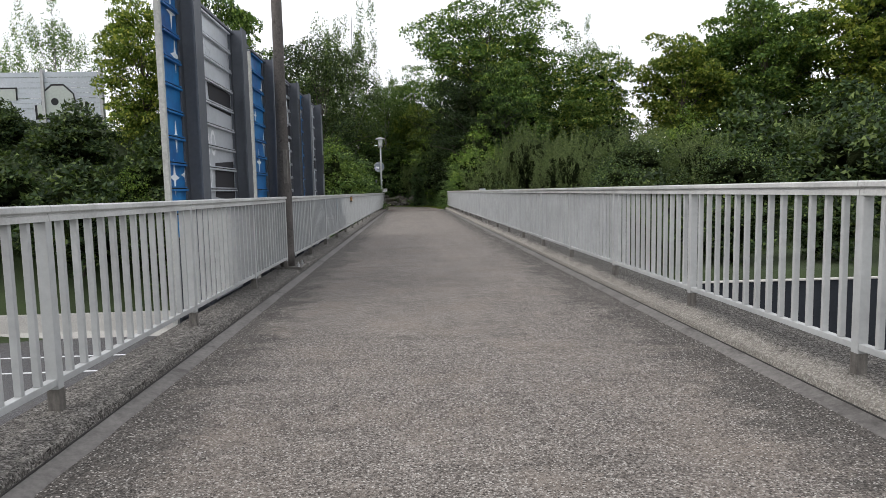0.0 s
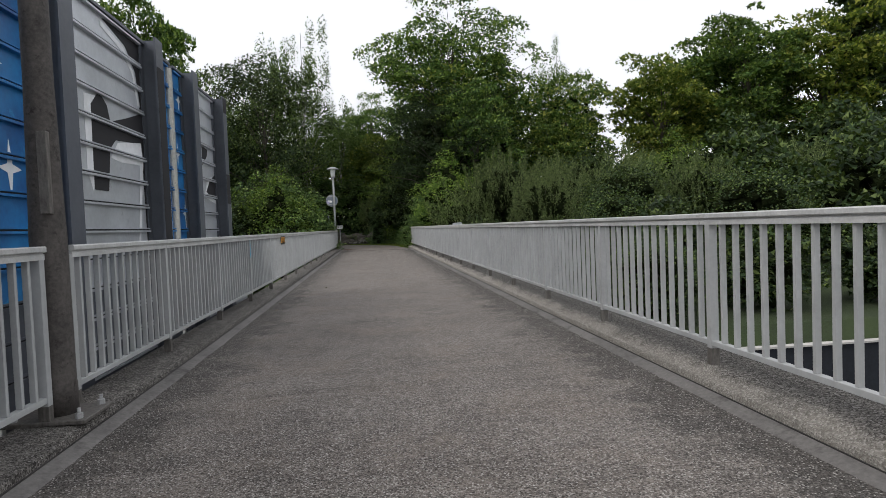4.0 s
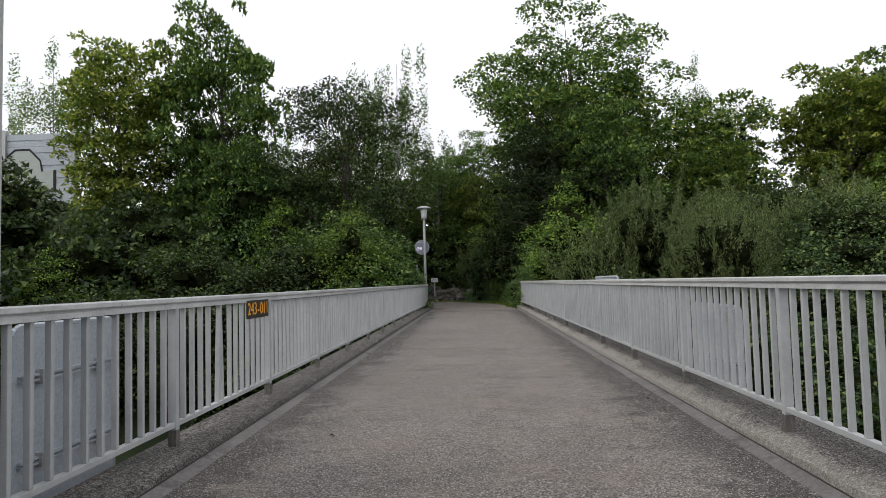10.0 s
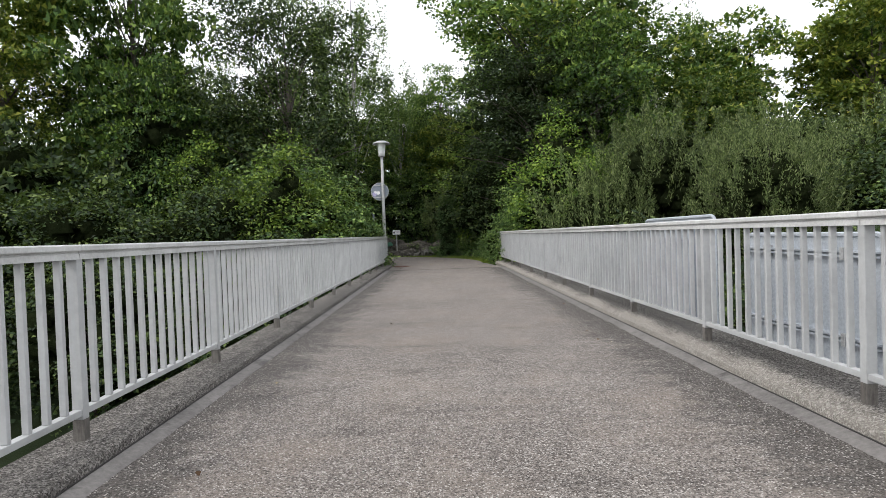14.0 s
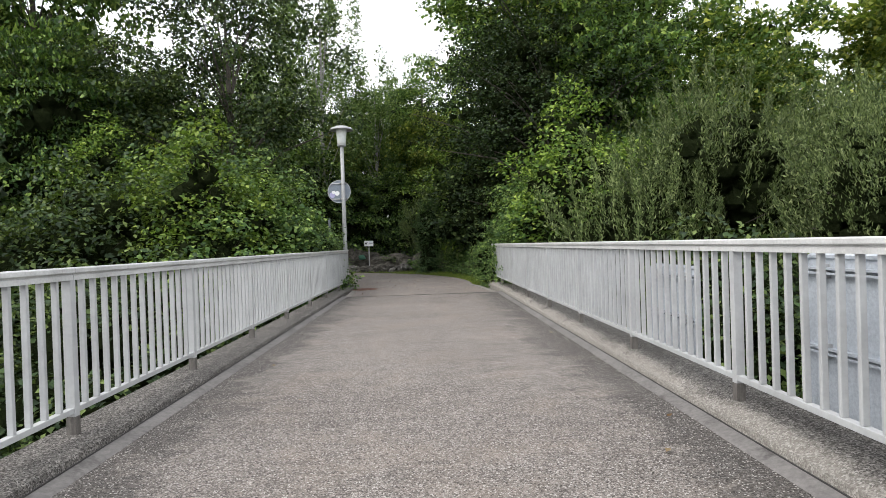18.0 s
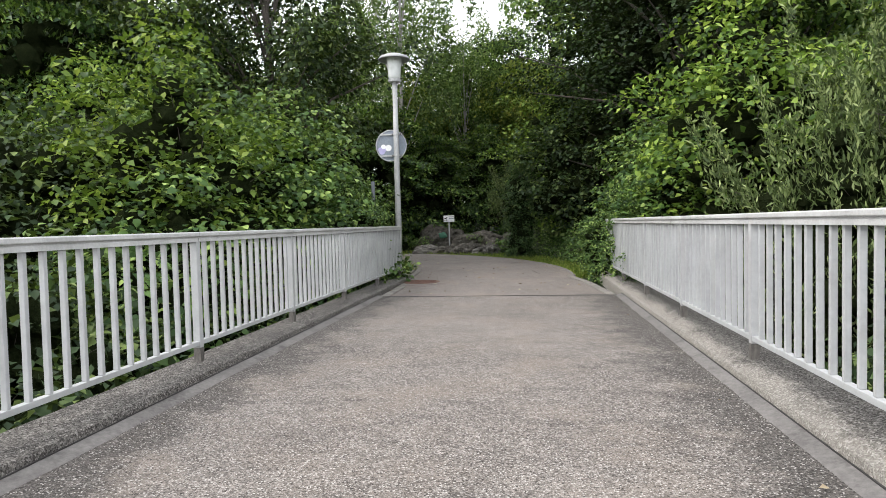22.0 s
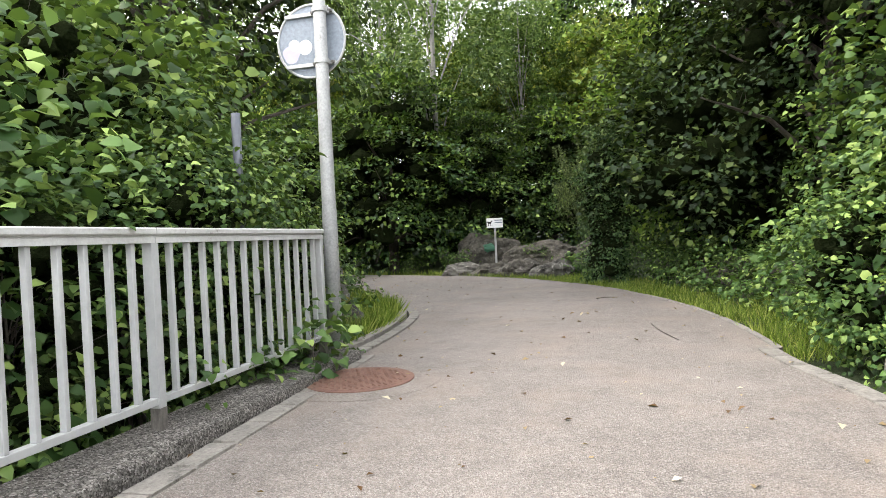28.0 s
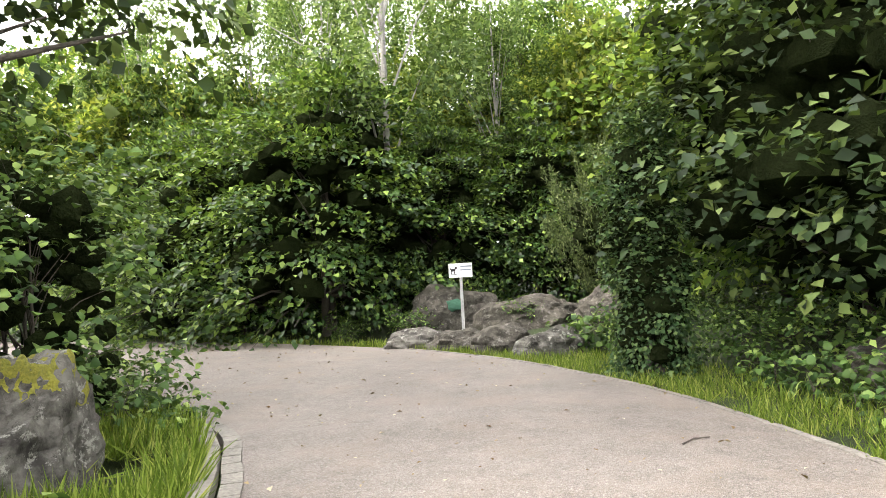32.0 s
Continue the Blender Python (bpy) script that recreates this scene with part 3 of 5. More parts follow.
# ---- path beyond the bridge ----
def refine(line, step=0.4):
    pts = []
    ext = [line[0]] + line + [line[-1]]
    for k in range(1, len(ext) - 2):
        p0, p1, p2, p3 = (Vector(p) for p in ext[k - 1:k + 3])
        n = max(2, int((p2 - p1).length / step))
        for i in range(n):
            t = i / n
            pts.append(0.5 * ((2 * p1) + (p2 - p0) * t + (2 * p0 - 5 * p1 + 4 * p2 - p3) * t * t + (3 * p1 - p0 - 3 * p2 + p3) * t ** 3))
    pts.append(Vector(line[-1]))
    return pts


LEFT_FINE, RIGHT_FINE = refine(LEFT_EDGE), refine(RIGHT_EDGE)


def at_share(pts, f):
    k = f * (len(pts) - 1)
    i = min(int(k), len(pts) - 2)
    return pts[i].lerp(pts[i + 1], k - i)


bm = bmesh.new()
rows = []
for j in range(81):
    a, b = at_share(LEFT_FINE, j / 80), at_share(RIGHT_FINE, j / 80)
    rows.append([bm.verts.new((*a.lerp(b, i / 12), 0.008 * math.sin(i / 12 * math.pi) + 0.002)) for i in range(13)])
for a, b in zip(rows, rows[1:]):
    for i in range(12):
        bm.faces.new((a[i], a[i + 1], b[i + 1], b[i]))
tagged(part("path", bm, M_PATH, smooth=True), "light grey-brown asphalt path bending away", "path", kind="structure")


# ---- railings ----
def rail_bay_meshes():
    bm = bmesh.new()
    box(bm, -0.018, -0.013, 0.165, 0.018, 0.013, 0.955)
    bar = to_mesh("bar", bm, M_RAIL, bev=0.003)
    bm = bmesh.new()
    box(bm, -0.03, -0.027, 0.11, 0.03, 0.027, 0.975)
    post = to_mesh("post", bm, M_RAIL, bev=0.003)
    bm = bmesh.new()
    box(bm, -0.0295, -0.0265, -0.01, 0.0295, 0.0265, 0.112)
    foot = to_mesh("post_foot", bm, M_FOOT)
    bm = bmesh.new()
    box(bm, -0.024, 0.0, 0.13, 0.022, 2.0, 0.165)
    low = to_mesh("bottom_rail", bm, M_RAIL, bev=0.002)
    bm = bmesh.new()
    prof = [(-0.033, 0.955), (-0.033, 0.985), (-0.027, 0.987), (-0.027, 0.996), (-0.042, 0.998), (-0.046, 1.003), (-0.046, 1.026), (-0.04, 1.033), (0.04, 1.033), (0.046, 1.026), (0.046, 1.003), (0.042, 0.998), (0.027, 0.996), (0.027, 0.987), (0.033, 0.985), (0.033, 0.955)]
    a = [bm.verts.new((px, 0.003, pz)) for px, pz in prof]
    b = [bm.verts.new((px, 1.997, pz)) for px, pz in prof]
    for k in range(len(prof)):
        j = (k + 1) % len(prof)
        bm.faces.new((a[k], a[j], b[j], b[k]))
    bm.faces.new(a)
    bm.faces.new(b[::-1])
    cap = to_mesh("handrail", bm, M_CAP)
    return bar, post, foot, low, cap


BAR, POST, FOOT, LOW, CAP = rail_bay_meshes()


def railing_section(x, y, z, length=2.0, last=False, bent=False):
    """One railing section: post with bare foot, bars, bottom rail and handrail."""
    t = thing("railing_section", x, y, z, "greyish white painted steel railing section with upright bars", "railing", "railing sections of the footbridge")
    p = part("post", POST, None, t)
    part("post_foot", FOOT, None, p, "bare metal post foot")
    n = round(length / 2.0 * 14)
    for k in range(n - 1):
        b = part("bar", BAR, None, t)
        b.location = (0, (k + 1) * length / n, 0)
        b.rotation_euler = (radians(random.uniform(-0.25, 0.25)), 0, radians(random.uniform(-2, 2)))
        if bent and k in (4, 5):  # two bars pushed together
            b.rotation_euler.x = radians(-3.2 if k == 4 else 3.0)
            b.location.y += 0.055 if k == 4 else -0.055
            b.location.y -= 0.04 if k == 4 else -0.04
    low = part("bottom_rail", LOW, None, t)
    low.scale = (1, length / 2.0, 1)
    cap = part("handrail", CAP, None, t, "handrail with chipped dirty paint")
    cap.scale = (1, length / 2.0, 1)
    if last:
        e = part("post", POST, None, t)
        e.location = (0, length - 0.03, 0)
        f = part("post_foot", FOOT, None, e)
    return t


for y in POSTS[:-1]:
    if y == 7:
        railing_section(XL, 7, ZL, 1.84, True)
    elif y == 9:
        railing_section(XL, 9.17, ZL, 1.83)
    else:
        railing_section(XL, y, ZL, 2.0, y == POSTS[-2], y == 17)
    railing_section(XR, y, ZR, 2.0, y == POSTS[-2])


# ---- plants ----
def leaf_mesh(name, pos, ax, nor, length, width, mat, fold=0.25, rich=False):
    """Many small leaves as one mesh: each a folded blade of two (or four) faces."""
    n = len(pos)
    side = np.cross(nor, ax)
    side /= np.linalg.norm(side, axis=1, keepdims=True) + 1e-9
    L, W = length[:, None], width[:, None]
    lift = nor * W * fold
    if rich == "far":
        pts = np.stack([pos - side * W * 0.5, pos + side * W * 0.5, pos + ax * L + lift], axis=1)
        tri = np.array([[0, 1, 2]])
    elif rich:
        r1, l1 = pos + ax * L * 0.24 + side * W * 0.46 + lift, pos + ax * L * 0.24 - side * W * 0.46 + lift
        r2, l2 = pos + ax * L * 0.64 + side * W * 0.4 + lift * 0.6, pos + ax * L * 0.64 - side * W * 0.4 + lift * 0.6
        pts = np.stack([pos, r1, r2, pos + ax * L - nor * L * 0.14, l2, l1], axis=1)
        tri = np.array([[0, 1, 5], [1, 2, 5], [2, 4, 5], [2, 3, 4]])
    else:
        pts = np.stack([pos, pos + ax * L * 0.45 + side * W * 0.5 + lift, pos + ax * L, pos + ax * L * 0.45 - side * W * 0.5 + lift], axis=1)
        tri = np.array([[0, 1, 2], [0, 2, 3]])
    m = pts.shape[1]
    faces = (np.arange(n)[:, None, None] * m + tri[None]).reshape(-1, 3)
    me = bpy.data.meshes.new(name)
    me.vertices.add(n * m)
    me.vertices.foreach_set("co", pts.reshape(-1).astype(np.float32))
    me.loops.add(len(faces) * 3)
    me.loops.foreach_set("vertex_index", faces.reshape(-1).astype(np.int32))
    me.polygons.add(len(faces))
    me.polygons.foreach_set("loop_start", np.arange(0, len(faces) * 3, 3, dtype=np.int32))
    me.materials.append(mat)
    me.update(calc_edges=True)
    return me


def unit(v):
    return v / (np.linalg.norm(v, axis=1, keepdims=True) + 1e-9)


def crown_mesh(name, mat, seed, n, rx, ry, z0, z1, clumps, clump_r, leaf, aspect=0.6, droop=0.2, shell=0.55, shape="round", rich=False, jag=0.25):
    """A crown: uneven clumps of leaves within a round, conical, upright or weeping outline."""
    rng = np.random.default_rng(seed)
    zc, rz = (z0 + z1) / 2, (z1 - z0) / 2
    d = unit(rng.normal(size=(clumps, 3)))
    rad = shell + (1 - shell) * rng.random(clumps) ** 0.6
    c = d * rad[:, None]
    if shape == "cone":
        h = rng.random(clumps) ** 1.25
        a = rng.random(clumps) * 2 * np.pi
        r = (1 - h) * (0.55 + 0.45 * rng.random(clumps)) + 0.03
        c = np.stack([np.cos(a) * r, np.sin(a) * r, 2 * h - 1], axis=1)
    elif shape == "column":
        a = rng.random(clumps) * 2 * np.pi
        r = 0.55 + 0.4 * rng.random(clumps)
        h = rng.random(clumps)
        c = np.stack([np.cos(a) * r, np.sin(a) * r, 2 * h - 1], axis=1)
        c[:, :2] *= (1 - 0.25 * h ** 3)[:, None]
    elif shape == "dome":
        c[:, 2] = np.abs(c[:, 2]) * 2 - 1
        c[:, :2] *= 1.0
    c *= (1 + jag * (rng.random((clumps, 1)) - 0.5) * 2)
    cen = c * [rx, ry, rz] + [0, 0, zc]
    size = clump_r * (0.55 + 0.9 * rng.random(clumps))
    w = size ** 2
    pick = rng.choice(clumps, n, p=w / w.sum())
    d = unit(rng.normal(size=(n, 3)))
    lumpy = shape in ("round", "dome", "cone")
    if lumpy:
        d[:, 2] = np.where(rng.random(n) < 0.8, np.abs(d[:, 2]), d[:, 2])
    o = d * (0.5 + 0.55 * rng.random((n, 1)) ** 0.6 if lumpy else rng.random((n, 1)) ** 0.45)
    axis = unit((cen - [0, 0, zc - rz * 0.3]) * [1, 1, 0.4])[pick]
    rise = unit(axis * 0.45 + [0, 0, 1])
    if shape == "shoots":
        up = rng.random((n, 1)) ** 0.8
        o = rise * (up * 2.1 - 0.3) + o * 0.42 * (1.15 - up)
    elif shape == "weep":
        o = o * [0.5, 0.5, 1.7] - [0, 0, 0.6]
    elif shape in ("dome", "cone"):
        reach = (o * axis).sum(axis=1)
        o[:, 2] = o[:, 2] * 0.38 - 0.45 * reach
    else:
        o[:, 2] *= 0.68
    pos = cen[pick] + o * size[pick][:, None]
    out = unit(pos - [0, 0, zc - rz * 0.5])
    nor = unit(out * 0.3 + d * 0.45 + [0, 0, 0.55] + rng.normal(size=(n, 3)) * 0.38)
    ax = unit(np.cross(nor, rng.normal(size=(n, 3))) + out * 0.6)
    if shape in ("dome", "cone"):
        ax = unit(axis * 0.9 + rng.normal(size=(n, 3)) * 0.45)
    if shape == "shoots":
        ax = unit(rng.normal(size=(n, 3)) * 0.5 + rise)
        nor = unit(np.cross(ax, rng.normal(size=(n, 3))) + out * 0.5)
    ax[:, 2] -= droop
    ax = unit(ax)
    ln = leaf * (0.65 + 0.7 * rng.random(n))
    return leaf_mesh(name, pos, ax, nor, ln, ln * aspect, mat, rich=rich), cen


def trunk_mesh(name, mat, cen, base_r, z_top, seed, limbs=10, lean=(0, 0), stems=1):
    rnd = random.Random(seed)
    bm = bmesh.new()
    for s in range(stems):
        off = Vector((rnd.uniform(-0.25, 0.25), rnd.uniform(-0.25, 0.25), 0)) * (stems > 1)
        pts = [off + Vector((lean[0] * f + 0.12 * rnd.uniform(-1, 1) * f, lean[1] * f + 0.12 * rnd.uniform(-1, 1) * f, z_top * f - 0.3 * (f == 0))) * 1.0 for f in (0, 0.25, 0.5, 0.75, 1.0)]
        for k, (p, q) in enumerate(zip(pts, pts[1:])):
            tube(bm, p, q, base_r * (1 - 0.21 * k), base_r * (1 - 0.21 * (k + 1)), 8, k == 0)
        order = list(range(len(cen)))
        rnd.shuffle(order)
        for i in order[:limbs]:
            c = Vector(cen[i])
            f = min(0.95, max(0.2, (c.z / z_top) * 0.75 - 0.1))
            k = min(3, int(f * 4))
            p = pts[k].lerp(pts[k + 1], f * 4 - k)
            mid = p.lerp(c, 0.5) + Vector((0, 0, 0.1 * (c - p).length))
            r = base_r * (1 - 0.84 * f) * 0.45
            tube(bm, p, mid, r, r * 0.6, 5, False)
            tube(bm, mid, c, r * 0.6, r * 0.15, 5, False)
    return to_mesh(name, bm, mat, True)


def ball_template():
    bm = bmesh.new()
    bmesh.ops.create_icosphere(bm, subdivisions=1, radius=1)
    v = np.array([q.co[:] for q in bm.verts])
    f = np.array([[q.index for q in p.verts] for p in bm.faces])
    bm.free()
    return v, f


BALL_V, BALL_F = ball_template()


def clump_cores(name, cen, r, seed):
    """Dark hearts of the leaf clumps, inner shade put into shape and colour: lumpy, flattened, one for each clump."""
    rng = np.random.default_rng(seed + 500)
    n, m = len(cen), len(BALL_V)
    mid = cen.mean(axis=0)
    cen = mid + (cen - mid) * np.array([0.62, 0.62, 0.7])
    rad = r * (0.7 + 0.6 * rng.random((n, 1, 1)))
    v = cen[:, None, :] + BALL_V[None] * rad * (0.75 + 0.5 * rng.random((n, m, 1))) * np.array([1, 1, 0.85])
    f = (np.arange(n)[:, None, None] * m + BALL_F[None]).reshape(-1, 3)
    return raw_mesh(name, v.reshape(-1, 3).tolist(), f.tolist(), M_CORE_SHADE)


KINDS = {}


def kind_of_plant(key, name, label, category, leafmat, barkmat, seed, n, rx, ry, z0, z1, clumps, clump_r, leaf, base_r, z_top, limbs=10, stems=1, core=0.0, **kw):
    crown, cen = crown_mesh(key + "_crown", leafmat, seed, n, rx, ry, z0, z1, clumps, clump_r, leaf, **kw)
    trunk = trunk_mesh(key + "_trunk", barkmat, cen, base_r, z_top, seed, limbs, stems=stems)
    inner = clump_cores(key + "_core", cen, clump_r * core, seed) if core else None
    KINDS[key] = (name, label, category, crown, trunk, inner)


PLANT_COUNT = [0]


def plant(key, x, y, s=1.0, rz=None, sz=None, z=None, label=None):
    name, lab, cat, crown, trunk, inner = KINDS[key]
    PLANT_COUNT[0] += 1
    k = PLANT_COUNT[0]
    t = new(name)
    t.empty_display_size = 0.1
    t.matrix_basis = pose(x, y, (ground_z(x, y) if z is None else z) - 0.03, 0, 0, (k * 137.5) % 360 if rz is None else rz)
    t.scale = (s, s, sz or s)
    tagged(t, label or lab, cat, cat + "s of the wooded bank")
    part("trunk", trunk, None, t)
    part("crown", crown, None, t)
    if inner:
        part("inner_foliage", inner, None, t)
    return t


kind_of_plant("oak", "oak_tree", "tall leafy green deciduous tree on the bank", "tree", M_LEAF_OAK, M_BARK, 11, 22000, 4.7, 4.7, 1.5, 15.5, 230, 0.9, 0.25, 0.28, 12.5, 40, shell=0.35, aspect=0.95, rich="far")
kind_of_plant("airy", "airy_tree", "tall tree with a loose airy crown and gaps of sky", "tree", M_LEAF_OAK, M_BARK, 12, 32000, 6.3, 6.0, 4.8, 15.8, 200, 0.85, 0.21, 0.26, 13.5, 110, shell=0.2, jag=0.12, aspect=0.7)
kind_of_plant("maple", "maple_tree", "broad dense green maple tree", "tree", M_LEAF_MAPLE, M_BARK, 13, 19000, 4.4, 4.4, 0.3, 12.5, 210, 0.9, 0.25, 0.24, 9.5, 30, shell=0.42, core=0.2, aspect=0.95, rich="far")
kind_of_plant("palemaple", "maple_tree", "maple tree with yellowish green leaves", "tree", M_LEAF_PALE, M_BARK, 34, 19000, 4.2, 4.2, 0.8, 13.0, 210, 0.9, 0.25, 0.24, 10, 30, shell=0.4, aspect=0.95, rich="far")
kind_of_plant("nearmaple", "maple_tree", "tall green maple tree beside the bridge end", "tree", M_LEAF_SHRUB, M_BARK, 33, 27000, 4.4, 4.2, 1.6, 12.8, 150, 0.95, 0.155, 0.2, 10.5, 40, shell=0.35, aspect=0.85)
kind_of_plant("linden", "linden_tree", "leafy tree overhanging the path", "tree", M_LEAF_LINDEN_SHADE, M_BARK, 23, 20000, 3.4, 3.4, 1.7, 9.0, 220, 0.72, 0.092, 0.16, 7.5, 40, shell=0.4, aspect=0.75, droop=0.35, core=0.28, rich=False)
kind_of_plant("birch", "birch_tree", "slender birch with pale bark and hanging twigs", "tree", M_LEAF_BIRCH, M_BIRCH, 14, 15000, 3.3, 3.3, 4.0, 15.6, 74, 0.8, 0.13, 0.11, 14.8, 16, shape="weep", shell=0.3, aspect=0.75, rich="far", jag=0.4)
kind_of_plant("conifer", "conifer_tree", "dark tall conifer with drooping branches", "tree", M_LEAF_NEEDLE, M_BARK, 15, 20000, 3.2, 3.2, 1.0, 16.0, 170, 0.85, 0.34, 0.22, 15.5, 40, shape="cone", aspect=0.5, droop=0.4, core=0.3, rich="far")
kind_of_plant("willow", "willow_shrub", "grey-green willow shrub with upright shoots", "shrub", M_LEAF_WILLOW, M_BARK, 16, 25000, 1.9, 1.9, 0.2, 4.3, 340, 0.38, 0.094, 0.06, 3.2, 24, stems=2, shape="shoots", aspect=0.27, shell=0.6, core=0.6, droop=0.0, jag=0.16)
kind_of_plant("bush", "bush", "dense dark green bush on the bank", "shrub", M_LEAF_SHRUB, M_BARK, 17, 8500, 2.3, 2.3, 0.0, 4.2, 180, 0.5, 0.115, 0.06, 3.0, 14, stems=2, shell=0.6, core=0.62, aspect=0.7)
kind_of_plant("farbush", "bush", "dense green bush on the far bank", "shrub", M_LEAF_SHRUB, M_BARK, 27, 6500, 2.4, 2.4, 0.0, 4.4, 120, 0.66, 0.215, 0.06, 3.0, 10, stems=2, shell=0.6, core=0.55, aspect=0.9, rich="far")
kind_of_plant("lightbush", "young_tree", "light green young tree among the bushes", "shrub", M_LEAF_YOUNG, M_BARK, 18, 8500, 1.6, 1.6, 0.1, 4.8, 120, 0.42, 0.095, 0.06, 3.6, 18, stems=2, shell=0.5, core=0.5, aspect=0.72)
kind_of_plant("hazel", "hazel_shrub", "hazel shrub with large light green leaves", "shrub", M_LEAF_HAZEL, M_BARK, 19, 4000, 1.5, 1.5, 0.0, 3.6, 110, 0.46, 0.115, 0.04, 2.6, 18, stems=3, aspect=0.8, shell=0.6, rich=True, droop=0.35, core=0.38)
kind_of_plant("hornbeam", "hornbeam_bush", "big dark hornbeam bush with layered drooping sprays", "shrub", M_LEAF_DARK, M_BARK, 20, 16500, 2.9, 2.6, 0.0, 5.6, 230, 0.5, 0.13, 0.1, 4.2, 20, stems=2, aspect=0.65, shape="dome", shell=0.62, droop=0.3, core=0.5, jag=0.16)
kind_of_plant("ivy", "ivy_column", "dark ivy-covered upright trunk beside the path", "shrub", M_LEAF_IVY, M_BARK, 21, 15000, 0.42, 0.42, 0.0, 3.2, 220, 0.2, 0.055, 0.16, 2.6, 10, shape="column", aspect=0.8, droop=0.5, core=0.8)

# trees of the far bank
for key, x, y, s in (("airy", 6.6, 52.0, 1.1), ("birch", -5.3, 57.8, 1.16),
                     ("palemaple", 20.5, 47, 0.76), ("oak", 26.5, 46, 0.82), ("palemaple", 32, 46, 1.0), ("conifer", 35, 46, 1.05), ("conifer", 40, 49, 1.05), ("maple", 14.5, 50, 0.75), ("birch", 16.5, 58, 0.9), ("oak", 29, 53, 0.9),
                     ("maple", 12, 45, 0.5), ("birch", -31, 57, 1.2), ("birch", -38, 60, 1.0), ("maple", 23, 50, 0.8)):
    plant(key, x, y, s)
plant("oak", -13.4, 45.5, 0.66, sz=1.06)
plant("palemaple", -18.2, 43.8, 0.68, sz=0.8)
plant("nearmaple", -15.6, 48.5, 0.82, label="dark green maple tree among the bank trees")
plant("nearmaple", -10.6, 45.5, 0.66, label="dense dark green maple tree on the bank")
plant("nearmaple", -6.5, 45.0, 0.84, sz=0.98)
# woods round the end of the path
for key, x, y, s in (("hornbeam", -6.6, 56.6, 1.3), ("hornbeam", -9.9, 57.4, 1.15), ("hornbeam", -13.4, 59.4, 1.15), ("hornbeam", -4.0, 58.0, 0.95), ("hornbeam", -1.4, 58.4, 0.95), ("willow", 0.6, 55.4, 0.8), ("hornbeam", 2.4, 58.0, 0.95),
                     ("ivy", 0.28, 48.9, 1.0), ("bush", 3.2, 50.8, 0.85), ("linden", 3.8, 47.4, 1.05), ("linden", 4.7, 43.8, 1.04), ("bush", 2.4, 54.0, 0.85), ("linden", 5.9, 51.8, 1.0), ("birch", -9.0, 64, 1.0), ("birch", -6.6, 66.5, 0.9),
                     ("birch", -0.6, 66, 0.6), ("birch", -8.2, 60.5, 0.85), ("maple", -13, 66, 0.75), ("maple", 1.8, 66, 0.55), ("birch", -15.5, 61, 0.9), ("birch", -11.8, 62.5, 0.9), ("lightbush", -4.5, 62, 1.2), ("lightbush", -0.6, 61, 1.3), ("lightbush", 2.0, 50.6, 1.3), ("bush", 2.9, 49.2, 1.2), ("oak", -20, 65, 0.75), ("maple", 11.0, 58, 0.8), ("hornbeam", -17.3, 60.6, 1.05), ("bush", 5.2, 49.8, 0.8)):
    plant(key, x, y, s)
# the linden at 6.9, 46.6 is added behind to block light and sky
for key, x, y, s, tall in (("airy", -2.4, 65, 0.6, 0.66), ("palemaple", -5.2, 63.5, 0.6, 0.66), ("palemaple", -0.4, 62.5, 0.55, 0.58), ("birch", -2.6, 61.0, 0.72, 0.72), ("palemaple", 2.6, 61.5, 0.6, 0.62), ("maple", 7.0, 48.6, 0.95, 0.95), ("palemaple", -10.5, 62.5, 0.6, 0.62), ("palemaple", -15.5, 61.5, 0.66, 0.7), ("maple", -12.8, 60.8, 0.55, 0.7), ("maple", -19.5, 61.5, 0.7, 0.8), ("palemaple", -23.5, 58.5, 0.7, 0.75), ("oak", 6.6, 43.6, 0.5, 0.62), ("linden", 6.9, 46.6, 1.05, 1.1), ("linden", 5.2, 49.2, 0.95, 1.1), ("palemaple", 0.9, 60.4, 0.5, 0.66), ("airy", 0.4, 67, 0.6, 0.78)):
    plant(key, x, y, s, sz=tall)
plant("hazel", -2.76, 40.2, 0.42, sz=0.56)
plant("hornbeam", -11.4, 42.6, 1.0, sz=1.45)
plant("hazel", -3.4, 42.8, 0.4)
plant("hazel", -4.9, 45.7, 0.72)
